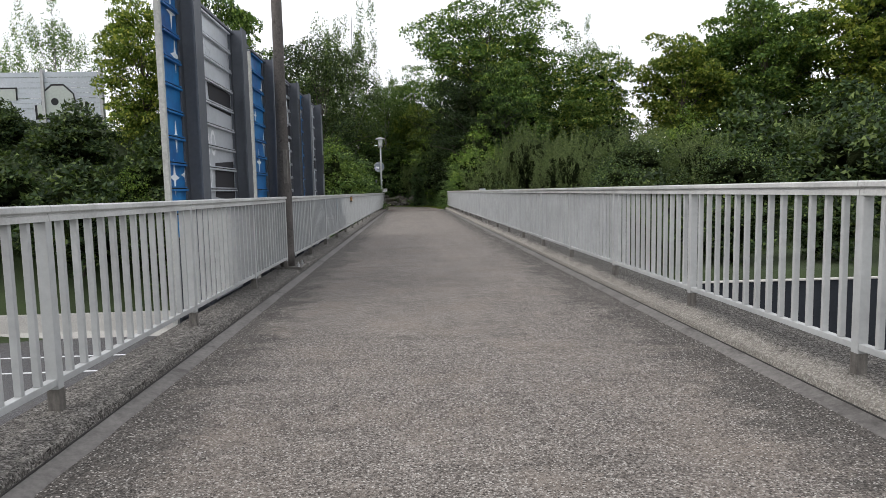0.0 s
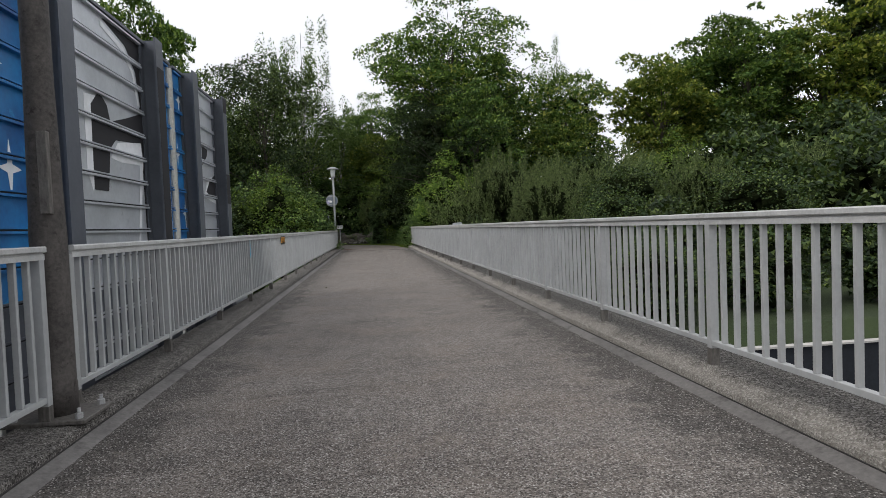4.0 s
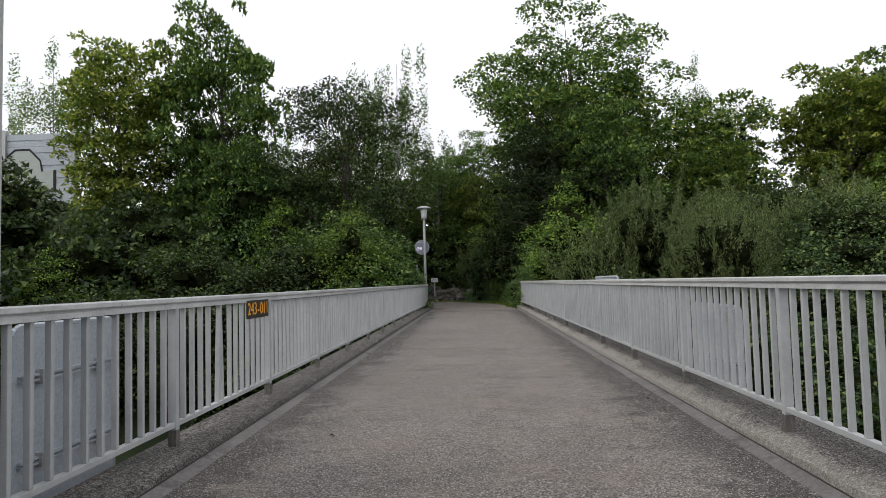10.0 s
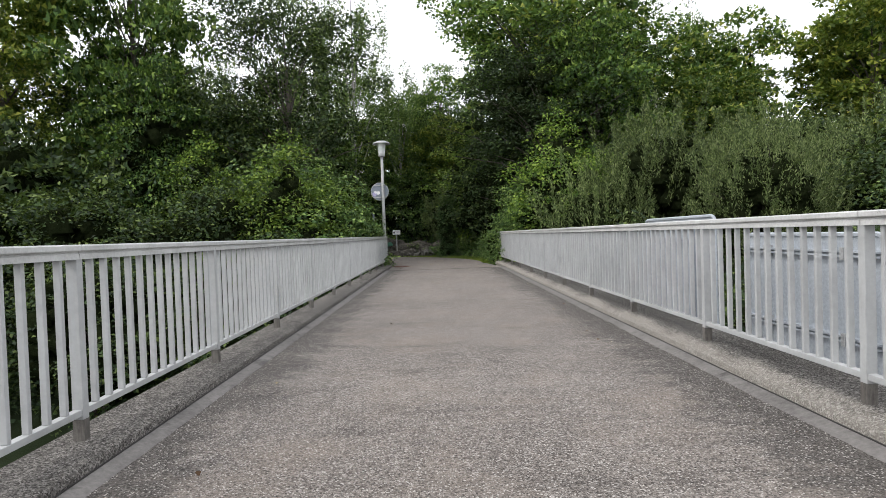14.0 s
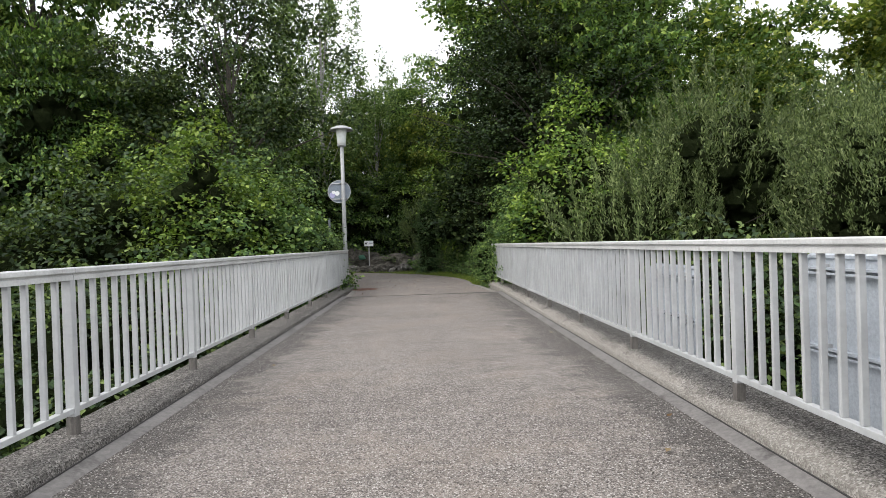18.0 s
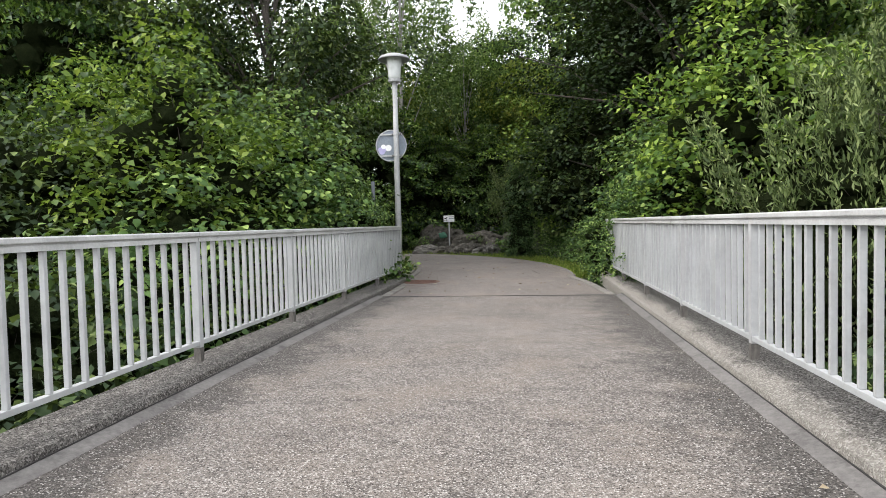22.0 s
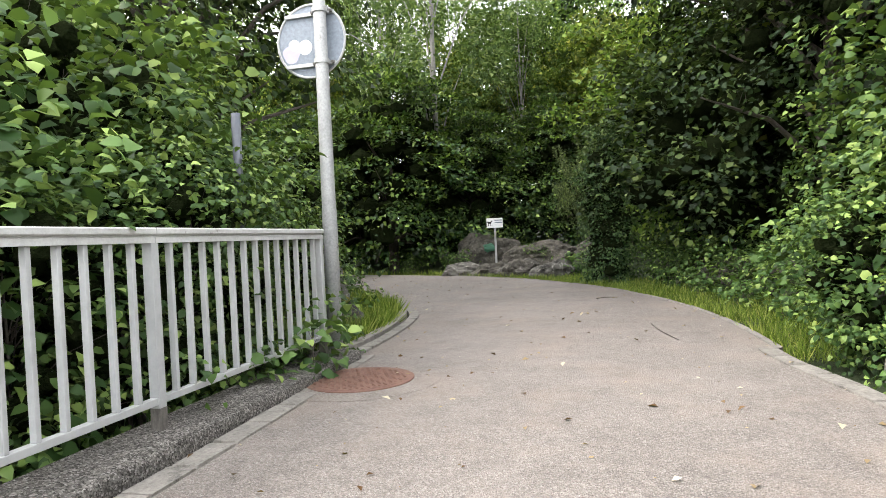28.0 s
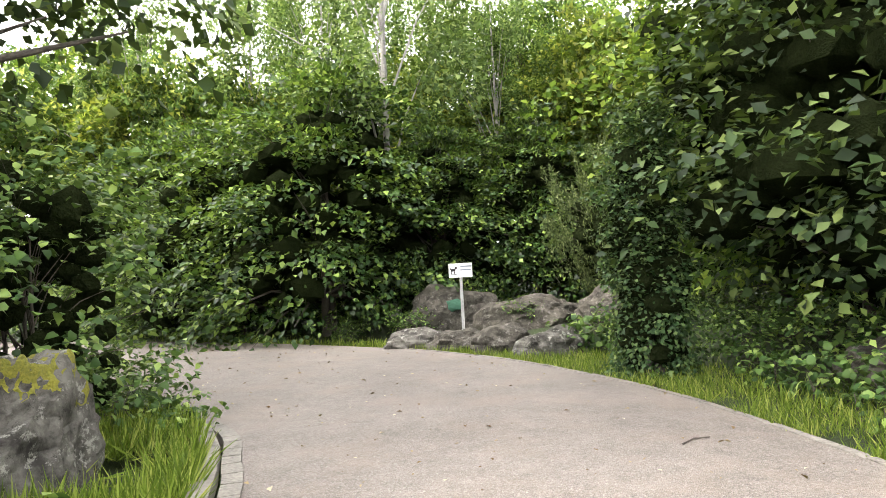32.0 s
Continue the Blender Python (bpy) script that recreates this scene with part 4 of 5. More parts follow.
# bushes of the left slope
for key, x, y, s in (("bush", -5.0, 33.8, 1.0), ("bush", -9.0, 33.6, 1.0), ("bush", -13, 33.4, 1.1), ("farbush", -17.5, 33.4, 1.1), ("farbush", -22, 34, 1.0), ("farbush", -27, 35, 0.75), ("lightbush", -4.9, 37.4, 1.15), ("bush", -7.4, 37.6, 1.05), ("bush", -11, 37, 1.1),
                     ("farbush", -15.5, 37.4, 1.0), ("farbush", -20, 38, 0.9), ("farbush", -25, 39.5, 0.6), ("farbush", -31, 40, 0.55), ("lightbush", -23, 33, 0.8), ("lightbush", -9.2, 41.5, 1.0), ("farbush", -34, 35, 0.75), ("farbush", -38, 39, 0.6), ("lightbush", -16, 35.0, 0.9), ("lightbush", -29.5, 37.0, 0.55),
                     ("farbush", -16, 41.5, 0.9), ("farbush", -12.5, 41.5, 0.9), ("hazel", -4.2, 36.2, 0.95), ("hazel", -4.0, 38.4, 0.95), ("hazel", -4.1, 40.4, 0.95), ("hazel", -5.3, 42.3, 1.05), ("hazel", -5.6, 39.6, 1.15), ("hazel", -6.0, 44.2, 0.75), ("hazel", -4.0, 42.0, 0.65), ("hazel", -4.4, 43.4, 0.6), ("hazel", -3.75, 42.9, 0.42), ("hazel", -3.75, 42.2, 0.5), ("hazel", -2.95, 39.9, 0.5), ("bush", -3.6, 36.6, 0.5), ("hazel", -3.15, 39.0, 0.62), ("hazel", -3.2, 40.7, 0.6), ("bush", -3.5, 34.6, 0.5), ("bush", -3.6, 32.4, 0.6)):
    plant(key, x, y, s)
# bushes of the right slope
for key, x, y, s in (("willow", 4.75, 36.6, 1.0), ("willow", 6.6, 36.5, 1.1), ("willow", 9.5, 36.2, 1.0), ("willow", 13, 36, 1.05), ("bush", 5.0, 33.2, 0.95), ("willow", 8.0, 33, 0.9), ("bush", 11.5, 32.6, 1.0), ("willow", 15.5, 33, 1.0), ("farbush", 19, 34, 1.1), ("willow", 22.5, 35, 1.1),
                     ("farbush", 26, 35, 1.2), ("farbush", 31, 36, 1.2), ("farbush", 36, 36, 1.2), ("farbush", 42, 37, 1.3), ("lightbush", 17, 39, 1.1), ("bush", 13, 40, 1.1), ("farbush", 22, 40, 1.2), ("farbush", 29, 41, 1.3), ("bush", 8.0, 40.5, 1.1), ("farbush", 36, 42, 1.3),
                     ("farbush", 8.0, 22.8, 0.5), ("bush", 7.4, 20.9, 0.55), ("bush", 5.4, 22.2, 0.8), ("bush", 7.0, 26.2, 0.65), ("bush", 5.6, 24.8, 0.9), ("bush", 5.4, 27.6, 0.95), ("farbush", 10.2, 26.0, 0.65), ("farbush", 11.5, 22.4, 0.55), ("farbush", 15.5, 22.6, 0.55), ("farbush", 20, 23, 0.55), ("farbush", 25, 23, 0.6), ("farbush", 31, 24, 0.6), ("bush", 5.5, 29.8, 0.75), ("bush", 9.5, 28.8, 0.8), ("bush", 15, 28, 1.0), ("farbush", 21, 29, 1.1), ("farbush", 28, 30, 1.1), ("farbush", 35, 31, 1.1), ("hazel", 3.5, 39.6, 0.8), ("hazel", 3.5, 41.4, 0.9), ("hazel", 3.6, 43.4, 0.85), ("lightbush", 4.2, 38.9, 1.15), ("hazel", 3.7, 45.4, 0.75), ("hazel", 3.0, 40.4, 0.55), ("hazel", 2.85, 41.3, 0.6), ("hazel", 2.62, 40.0, 0.42), ("hazel", 2.2, 41.6, 0.42), ("hazel", 2.3, 40.7, 0.38), ("hazel", 2.6, 38.9, 0.36)):
    plant(key, x, y, s)


# ---- sign boards on the bridge sides ----
def unit_cube(name, mat, bev=0.0):
    bm = bmesh.new()
    box(bm, -0.5, -0.5, -0.5, 0.5, 0.5, 0.5)
    return to_mesh(name, bm, mat, bev=bev)


CUBES = {}


def brick(name, mat, parent, x0, y0, z0, x1, y1, z1, label=""):
    """A box part that shares one mesh for each material."""
    if mat.name not in CUBES:
        CUBES[mat.name] = unit_cube(mat.name + "_piece", mat)
    ob = part(name, CUBES[mat.name], None, parent, label)
    ob.location = ((x0 + x1) / 2, (y0 + y1) / 2, (z0 + z1) / 2)
    ob.scale = (x1 - x0, y1 - y0, z1 - z0)
    return ob


def flat_shape(name, pts, x, mat, parent, thick=0.002, label=""):
    """A thin painted shape in the plane of constant x; pts are (y, z)."""
    bm = bmesh.new()
    f = bm.faces.new([bm.verts.new((x, a, b)) for a, b in pts])
    r = bmesh.ops.extrude_face_region(bm, geom=[f])
    bmesh.ops.translate(bm, verts=[v for v in r["geom"] if isinstance(v, bmesh.types.BMVert)], vec=(thick, 0, 0))
    return part(name, bm, mat, parent, label)


def star(y, z, r):
    return [(y + (r if k % 2 == 0 else r * 0.22) * math.sin(k * math.pi / 4) * (0.7 if k % 4 == 2 else 1), z + (r if k % 2 == 0 else r * 0.22) * math.cos(k * math.pi / 4)) for k in range(8)]


def big_sign_back(y0, y1, p0, p1, z0, z1, stars, label):
    """Back of a large motorway sign: aluminium planks with ribs, two steel posts, rims, sprayed blue at the sides and silver between."""
    t = thing("motorway_sign", -2.57, (y0 + y1) / 2, z0, label, "road sign", "large signs fixed to the bridge side")
    L = lambda y: y - (y0 + y1) / 2
    rows = round((z1 - z0) / 0.25)
    h = (z1 - z0) / rows
    for k in range(rows):
        za, zb = k * h, (k + 1) * h
        # lower planks dark grey: grey-blue sheet, with the shadow there put into colour
        low = za + z0 < 0.55
        for ya, yb, mat in ((y0 + 0.05, p0 + 0.2, M_SIGNGREY if low else M_BLUE), (p0 + 0.2, p1 + 0.1, M_SIGNGREY if low else M_SILVER), (p1 + 0.1, y1 - 0.05, M_SIGNGREY if low else M_BLUE)):
            brick("plank", mat, t, -0.02, L(ya), za + 0.003, 0.0, L(yb), zb - 0.003)
        for ya, yb, mat in ((y0 + 0.05, p0 - 0.13, M_SIGNGREY if low else M_BLUE), (p0 + 0.13, p1 - 0.13, M_SILVER), (p1 + 0.13, y1 - 0.05, M_SIGNGREY if low else M_BLUE)):
            r = brick("rib", mat, t, 0.0, L(ya), zb - 0.03, 0.04, L(yb), zb - 0.012)
            brick("rib", mat, t, 0.0, L(ya), zb + 0.002, 0.032, L(yb), zb + 0.014)
            # solid black strip standing in for the shade between two ribs
            brick("rib_shadow_gap", M_BLACKPAINT_SHADE, t, 0.0, L(ya), zb - 0.012, 0.018, L(yb), zb + 0.002)
    for p in (p0, p1):
        post = brick("post", M_SIGNGREY, t, 0.165, L(p - 0.115), -0.35, 0.185, L(p + 0.115), z1 - z0 + 0.06, "grey steel girder post")
        brick("post_web", M_SIGNGREY, t, 0.0, L(p - 0.012), -0.35, 0.165, L(p + 0.012), z1 - z0 + 0.05)
        brick("post_flange", M_SIGNGREY, t, 0.001, L(p - 0.11), -0.35, 0.018, L(p + 0.11), z1 - z0 + 0.05)
    for y in (y0, y1 - 0.05):
        brick("rim", M_CREAM, t, -0.03, L(y), 0.0, 0.02, L(y + 0.05), z1 - z0, "pale edge profile")
    brick("rim", M_SIGNGREY, t, -0.03, L(y0), z1 - z0, 0.05, L(y1), z1 - z0 + 0.03)
    for sy, sz, sr in stars:
        flat_shape("star", [(L(a), b - z0) for a, b in star(sy, sz, sr)], 0.0015, M_WHITEPAINT, t, label="white sprayed star")
    return t, L


Z0, Z1 = -1.24, 3.24
sa, L = big_sign_back(5.86, 9.0, 6.44, 8.24, Z0, Z1, [(6.2, 2.95, 0.16), (6.25, 2.55, 0.17), (6.15, 1.75, 0.16), (6.05, 1.35, 0.18), (6.35, 1.38, 0.18), (8.75, 2.75, 0.16)], "back of a tall motorway sign sprayed silver and blue")
flat_shape("black_paint", [(L(a), b - Z0) for a, b in ((7.25, 2.2), (7.2, 2.5), (8.1, 2.45), (8.1, 2.18))], 0.0015, M_BLACKPAINT_SHADE, sa)
flat_shape("black_paint", [(L(a), b - Z0) for a, b in ((7.3, 1.15), (7.35, 1.55), (8.1, 1.6), (8.1, 1.1))], 0.0015, M_BLACKPAINT_SHADE, sa)
for cy, cz in ((7.08, 1.75), (7.3, 1.78), (7.12, 1.4)):
    flat_shape("white_scribble", [(L(cy + 0.09 * math.cos(a)), cz + 0.15 * math.sin(a) - Z0) for a in (2 * math.pi * k / 14 for k in range(14))], 0.003, M_WHITEPAINT, sa)
    flat_shape("silver_paint", [(L(cy + 0.055 * math.cos(a)), cz + 0.1 * math.sin(a) - Z0) for a in (2 * math.pi * k / 14 for k in range(14))], 0.0045, M_SILVER, sa)
sb, L = big_sign_back(9.18, 12.98, 10.02, 12.15, Z0, Z1, [(9.87, 2.78, 0.2), (9.85, 1.96, 0.2), (9.5, 1.66, 0.2), (9.4, 2.35, 0.12), (12.6, 2.6, 0.17), (12.66, 1.5, 0.16)], "back of a tall motorway sign sprayed silver, blue and black")
flat_shape("black_paint", [(L(a), b - Z0) for a, b in ((11.15, 3.2), (11.67, 3.1), (11.92, 2.89), (12.01, 2.56), (11.95, 2.5), (12.22, 2.5), (12.22, 3.22), (11.2, 3.22))], 0.0015, M_BLACKPAINT_SHADE, sb)
flat_shape("white_paint", [(L(a), b - Z0) for a, b in ((11.1, 3.17), (11.63, 3.07), (11.87, 2.88), (11.97, 2.55), (11.93, 2.55), (11.82, 2.85), (11.6, 3.02), (11.1, 3.12))], 0.003, M_WHITEPAINT, sb)
flat_shape("white_paint", [(L(a), b - Z0) for a, b in ((10.67, 2.42), (10.9, 2.44), (10.86, 1.75), (10.76, 1.58), (10.66, 1.75))], 0.0015, M_WHITEPAINT, sb)
flat_shape("black_paint", [(L(a), b - Z0) for a, b in ((10.8, 2.35), (10.98, 2.5), (11.14, 2.4), (11.2, 2.26), (11.6, 2.36), (12.2, 2.53), (12.2, 2.17), (11.3, 2.1), (11.16, 2.0), (11.08, 1.6), (10.78, 1.6))], 0.003, M_BLACKPAINT_SHADE, sb)
flat_shape("white_paint", [(L(a), b - Z0) for a, b in ((11.16, 1.92), (11.34, 2.08), (11.95, 2.16), (12.0, 1.96), (11.8, 1.1), (11.75, 1.1), (11.9, 1.92), (11.4, 1.9))], 0.0045, M_WHITEPAINT, sb)
flat_shape("black_paint", [(L(a), b - Z0) for a, b in ((12.02, 0.7), (11.98, 2.2), (12.22, 2.2), (12.22, 0.7))], 0.0015, M_BLACKPAINT_SHADE, sb)
brick("black_paint", M_BLACKPAINT_SHADE, sb, 0.186, L(12.04), 1.9, 0.188, L(12.26), Z1 - Z0 - 0.25)
sc, L = big_sign_back(13.09, 15.96, 13.56, 15.19, Z0, Z1, [(13.4, 2.9, 0.16), (13.25, 2.2, 0.14), (13.45, 1.45, 0.18), (15.75, 2.95, 0.14), (15.78, 2.1, 0.12), (15.76, 1.35, 0.17)], "back of a tall motorway sign sprayed silver with black zigzag paint")
flat_shape("white_paint", [(L(a), b - Z0) for a, b in ((14.44, 1.72), (14.6, 1.93), (14.8, 2.03), (15.25, 2.06), (15.25, 1.62))], 0.0015, M_WHITEPAINT, sc)
flat_shape("black_paint", [(L(a), b - Z0) for a, b in ((14.55, 1.8), (14.75, 1.96), (15.0, 2.06), (15.25, 2.12), (15.25, 1.68), (14.8, 1.73))], 0.003, M_BLACKPAINT_SHADE, sc)
flat_shape("black_paint", [(L(a), b - Z0) for a, b in ((13.68, 1.8), (13.68, 2.38), (14.3, 2.46), (14.72, 2.44), (14.67, 2.33), (14.2, 2.05), (13.95, 1.86))], 0.0015, M_BLACKPAINT_SHADE, sc)
flat_shape("black_paint", [(L(a), b - Z0) for a, b in ((13.95, 0.45), (13.95, 0.85), (14.6, 0.92), (15.3, 0.9), (15.3, 0.5), (14.7, 0.42))], 0.0015, M_BLACKPAINT_SHADE, sc)
brick("black_paint", M_BLACKPAINT_SHADE, sc, 0.186, L(15.08), 2.88, 0.188, L(15.3), 3.34)
brick("black_paint", M_BLACKPAINT_SHADE, sc, 0.186, L(15.08), 4.3, 0.188, L(15.3), 4.53)
for sign, mid, lo, hi, p in ((sc, 14.525, 2.6, 3.3, 15.19), (sc, 14.525, 2.85, 4.3, 13.56), (sb, 11.08, 1.9, 2.9, 12.15), (sa, 7.43, 1.6, 2.5, 8.24)):
    brick("pale_edge_paint", M_WHITEPAINT, sign, 0.166, p + 0.116 - mid, lo, 0.186, p + 0.121 - mid, hi)


def small_sign_back(x, y0, y1, z0, z1, rails, side, label, mat=M_BOX):
    """Back of a smaller sign: sheet with a rounded rim, clamp rails and tubular posts reaching down the bridge side."""
    t = thing("small_sign", x, (y0 + y1) / 2, z0, label, "road sign", "small signs behind the railing")
    w, h, r = (y1 - y0) / 2, z1 - z0, 0.07
    out = []
    for cy, cz, a0 in ((w - r, h - r, 0), (-w + r, h - r, 90), (-w + r, r, 180), (w - r, r, 270)):
        out += [(cy + r * math.cos(radians(a0 + k * 18)), cz + r * math.sin(radians(a0 + k * 18))) for k in range(6)]
    bm = bmesh.new()
    f = bm.faces.new([bm.verts.new((0, a, b)) for a, b in out])
    e = bmesh.ops.extrude_face_region(bm, geom=[f])
    bmesh.ops.translate(bm, verts=[v for v in e["geom"] if isinstance(v, bmesh.types.BMVert)], vec=(0.012, 0, 0))
    part("sheet", bm, mat, t)
    bm = bmesh.new()
    for (a, b), (c, d) in zip(out, out[1:] + out[:1]):
        tube(bm, (0, a, b), (0, c, d), 0.018, 0.018, 6)
    part("rim", bm, mat, t)
    for z in rails:
        for dz in (0.0, 0.03):
            brick("clamp_rail", mat, t, min(0, -side * 0.04), -w + 0.03, z - z0 + dz, max(0, -side * 0.04), w - 0.03, z - z0 + dz + 0.014)
        for k in (-0.6, 0.55):
            brick("clamp", M_STEEL, t, min(0, -side * 0.06), k * w - 0.02, z - z0 - 0.02, max(0, -side * 0.06), k * w + 0.02, z - z0 + 0.065)
    for k in (-0.6, 0.55):
        bm = bmesh.new()
        tube(bm, (side * 0.05, k * w, -0.55), (side * 0.05, k * w, h - 0.02), 0.03, 0.03, 10)
        part("post", bm, M_BOX, t)
        brick("bracket", M_STEEL, t, min(side * 0.02, -side * 0.2), k * w - 0.03, -0.5, max(side * 0.02, -side * 0.2), k * w + 0.03, -0.44)
    return t


small_sign_back(-2.56, 16.06, 17.04, -0.1, 1.0, (0.2, 0.68), -1, "grey back of a small sign with rounded corners")
small_sign_back(2.58, 18.8, 20.1, -0.15, 0.88, (0.3, 0.8), 1, "pale grey back of a small sign with clamp rails")
small_sign_back(2.58, 21.5, 23.2, -0.15, 1.03, (0.3, 0.88), 1, "pale grey back of a sign with clamp rails")
wide = small_sign_back(2.6, 23.9, 25.94, -0.2, 1.22, (0.05, 0.95), 1, "wide pale grey sign back rising just above the handrail")
brick("bare_edge_sheet", M_DISC, wide, -0.045, -1.0, 0.02, -0.041, -0.56, 1.38, "smooth darker blue-grey edge sheet")
small_sign_back(2.58, 26.02, 27.02, -0.15, 1.05, (0.45, 0.94), 1, "pale grey back of a small sign with clamp rails")
small_sign_back(2.58, 28.6, 29.75, -0.15, 0.91, (0.4, 0.8), 1, "pale grey back of a small sign with clamp rails")


# ---- number plate ----
def lettering(text, size, mat, name):
    cu = bpy.data.curves.new(name, "FONT")
    cu.body, cu.size, cu.extrude, cu.align_x, cu.align_y = text, size, 0.0015, "CENTER", "CENTER"
    ob = bpy.data.objects.new(name, cu)
    scene.collection.objects.link(ob)
    me = bpy.data.meshes.new_from_object(ob.evaluated_get(bpy.context.evaluated_depsgraph_get()))
    bpy.data.objects.remove(ob)
    me.materials.clear()
    me.materials.append(mat)
    return me


plate = thing("number_plate", -2.062, 18.63, 0.985, "black number plate with orange digits 243-011 on the railing", "plate")
brick("plate_sheet", M_PLATE, plate, -0.003, -0.3, -0.085, 0.003, 0.3, 0.085)
for k, ch in enumerate("243-011"):
    digit = part("digit", lettering(ch, 0.165, M_ORANGE, "digit"), None, plate, "orange painted character " + ch)
    digit.matrix_basis = pose(0.006, (k - 3) * 0.082, 0, 90, 0, 90)
smear = thing("paint_smear", -2.066, 15.0, 0.7, "cyan spray paint smear on a railing post", "paint")
brick("smear_paint", M_CYAN, smear, -0.001, -0.02, 0.08, 0.0015, 0.02, 0.36)

# ---- tall pole between two railing sections ----
pole = thing("tall_pole", -2.1, 8.97, ZL, "dark rusty steel lighting pole on a bolted base plate", "pole")
bm = bmesh.new()
lathe(bm, [(0.108, 0.02), (0.108, 0.2), (0.104, 0.22), (0.1, 1.1), (0.096, 1.2), (0.08, 2.0), (0.055, 8.5)], 20)
part("shaft", bm, M_POLE, pole, smooth=True)
bm = bmesh.new()
box(bm, -0.23, -0.2, 0.0, 0.23, 0.2, 0.025)
part("base_plate", bm, M_FOOT, pole, "galvanised base plate", bev=0.004)
for bx, by in ((-0.18, -0.15), (0.18, -0.15), (-0.18, 0.15), (0.18, 0.15)):
    bm = bmesh.new()
    tube(bm, (bx, by, 0.02), (bx, by, 0.055), 0.022, 0.022, 6)
    tube(bm, (bx, by, 0.05), (bx, by, 0.085), 0.011, 0.011, 8)
    part("bolt", bm, M_STEEL, pole)
bm = bmesh.new()
box(bm, 0.02, -0.112, 1.22, 0.075, -0.07, 1.7)
part("access_door", bm, M_FOOT, pole, "narrow grey access door", bev=0.003)

# ---- lamp with a sign on its post ----
lamp = thing("street_lamp", -2.2, 41.45, 0.0, "grey lamp post with mushroom cap and opal glass", "street lamp")
bm = bmesh.new()
lathe(bm, [(0.066, -0.05), (0.066, 1.3), (0.062, 1.36), (0.058, 2.6), (0.052, 4.18)], 18)
part("shaft", bm, M_LAMPPOLE, lamp, smooth=True)
bm = bmesh.new()
lathe(bm, [(0.1, 4.17), (0.13, 4.19), (0.13, 4.24), (0.1, 4.25)], 24)
part("collar", bm, M_LAMPPOLE, lamp)
bm = bmesh.new()
lathe(bm, [(0.118, 4.24), (0.128, 4.3), (0.162, 4.66), (0.16, 4.7)], 28)
part("glass", bm, M_GLASS, lamp, "milky opal glass", smooth=True)
bm = bmesh.new()
lathe(bm, [(0.1, 4.69), (0.34, 4.645), (0.345, 4.655), (0.3, 4.71), (0.16, 4.765), (0.03, 4.785)], 32)
part("cap", bm, M_LAMPPOLE, lamp, "wide flat cap", smooth=True)

disc = thing("round_sign", -2.33, 41.535, 2.86, "back of a round traffic sign with stickers on the lamp post", "road sign")
bm = bmesh.new()
lathe(bm, [(0.33, -0.004), (0.33, 0.004)], 48)
bmesh.ops.rotate(bm, verts=bm.verts, cent=(0, 0, 0), matrix=Matrix.Rotation(radians(90), 3, "X"))
part("sheet", bm, M_DISC, disc)
bm = bmesh.new()
for k in range(48):
    a, b = 2 * math.pi * k / 48, 2 * math.pi * (k + 1) / 48
    tube(bm, (0.33 * math.cos(a), -0.005, 0.33 * math.sin(a)), (0.33 * math.cos(b), -0.005, 0.33 * math.sin(b)), 0.012, 0.012, 6)
part("rim", bm, M_STEEL, disc)
for z in (-0.22, 0.235):
    w = 0.24
    brick("mounting_rail", M_STEEL, disc, -w, -0.032, z - 0.016, w, -0.005, z + 0.016)
    bm = bmesh.new()
    lathe(bm, [(0.069, z - 0.02), (0.069, z + 0.02)], 18, (0.13, -0.085, 0))
    part("clamp", bm, M_STEEL, disc)
    for bx in (0.04, 0.22):
        brick("bolt", M_FOOT, disc, bx - 0.012, -0.06, z - 0.012, bx + 0.012, -0.03, z + 0.012)
for cx, cz, r, mat, nm in ((-0.06, -0.05, 0.068, M_WHITE, "white round sticker"), (-0.2, -0.1, 0.085, M_LILAC, "faded lilac sticker"), (-0.17, -0.02, 0.05, M_WHITE, "torn pale sticker")):
    bm = bmesh.new()
    vs = [bm.verts.new((cx + r * math.cos(a) * (1 + 0.12 * (nm[0] != "w") * math.sin(3 * a)), -0.0065 - 0.001 * (mat is M_WHITE), cz + r * math.sin(a))) for a in (2 * math.pi * k / 24 for k in range(24))]
    bm.faces.new(vs)
    part("sticker", bm, mat, disc, nm)

old = thing("old_post", -2.5, 40.5, ground_z(-2.5, 40.5), "old blue-grey metal post standing in the hazel leaves", "post")
bm = bmesh.new()
tube(bm, (0, 0, -0.1), (0, 0, 2.03 - ground_z(-2.5, 40.5)), 0.03, 0.035, 12)
part("shaft", bm, M_SIGNGREY, old, smooth=True)

# ---- manhole ----
man = thing("manhole_cover", -1.6, 40.5, 0.004, "rusty iron manhole cover with a waffle pattern in the path", "manhole cover")
bm = bmesh.new()
lathe(bm, [(0.6, 0.0), (0.6, 0.006), (0.59, 0.008)], 40)
part("surround", bm, M_PATH, man, "smooth pale concrete surround")
bm = bmesh.new()
lathe(bm, [(0.4, 0.004), (0.4, 0.014), (0.39, 0.015)], 40)
part("ring", bm, M_RUST, man)
bm = bmesh.new()
lathe(bm, [(0.36, 0.008), (0.36, 0.0165), (0.355, 0.017)], 40)
part("lid", bm, M_RUST, man)
bm = bmesh.new()
for i in range(-8, 9):
    for j in range(-8, 9):
        if math.hypot(i, j) * 0.04 < 0.33 and (i or j):
            box(bm, i * 0.04 - 0.012, j * 0.04 - 0.012, 0.016, i * 0.04 + 0.012, j * 0.04 + 0.012, 0.022)
tagged(part("waffle_studs", bm, M_RUST, man), kind="stuff")
man.rotation_euler = (0, 0, radians(25))


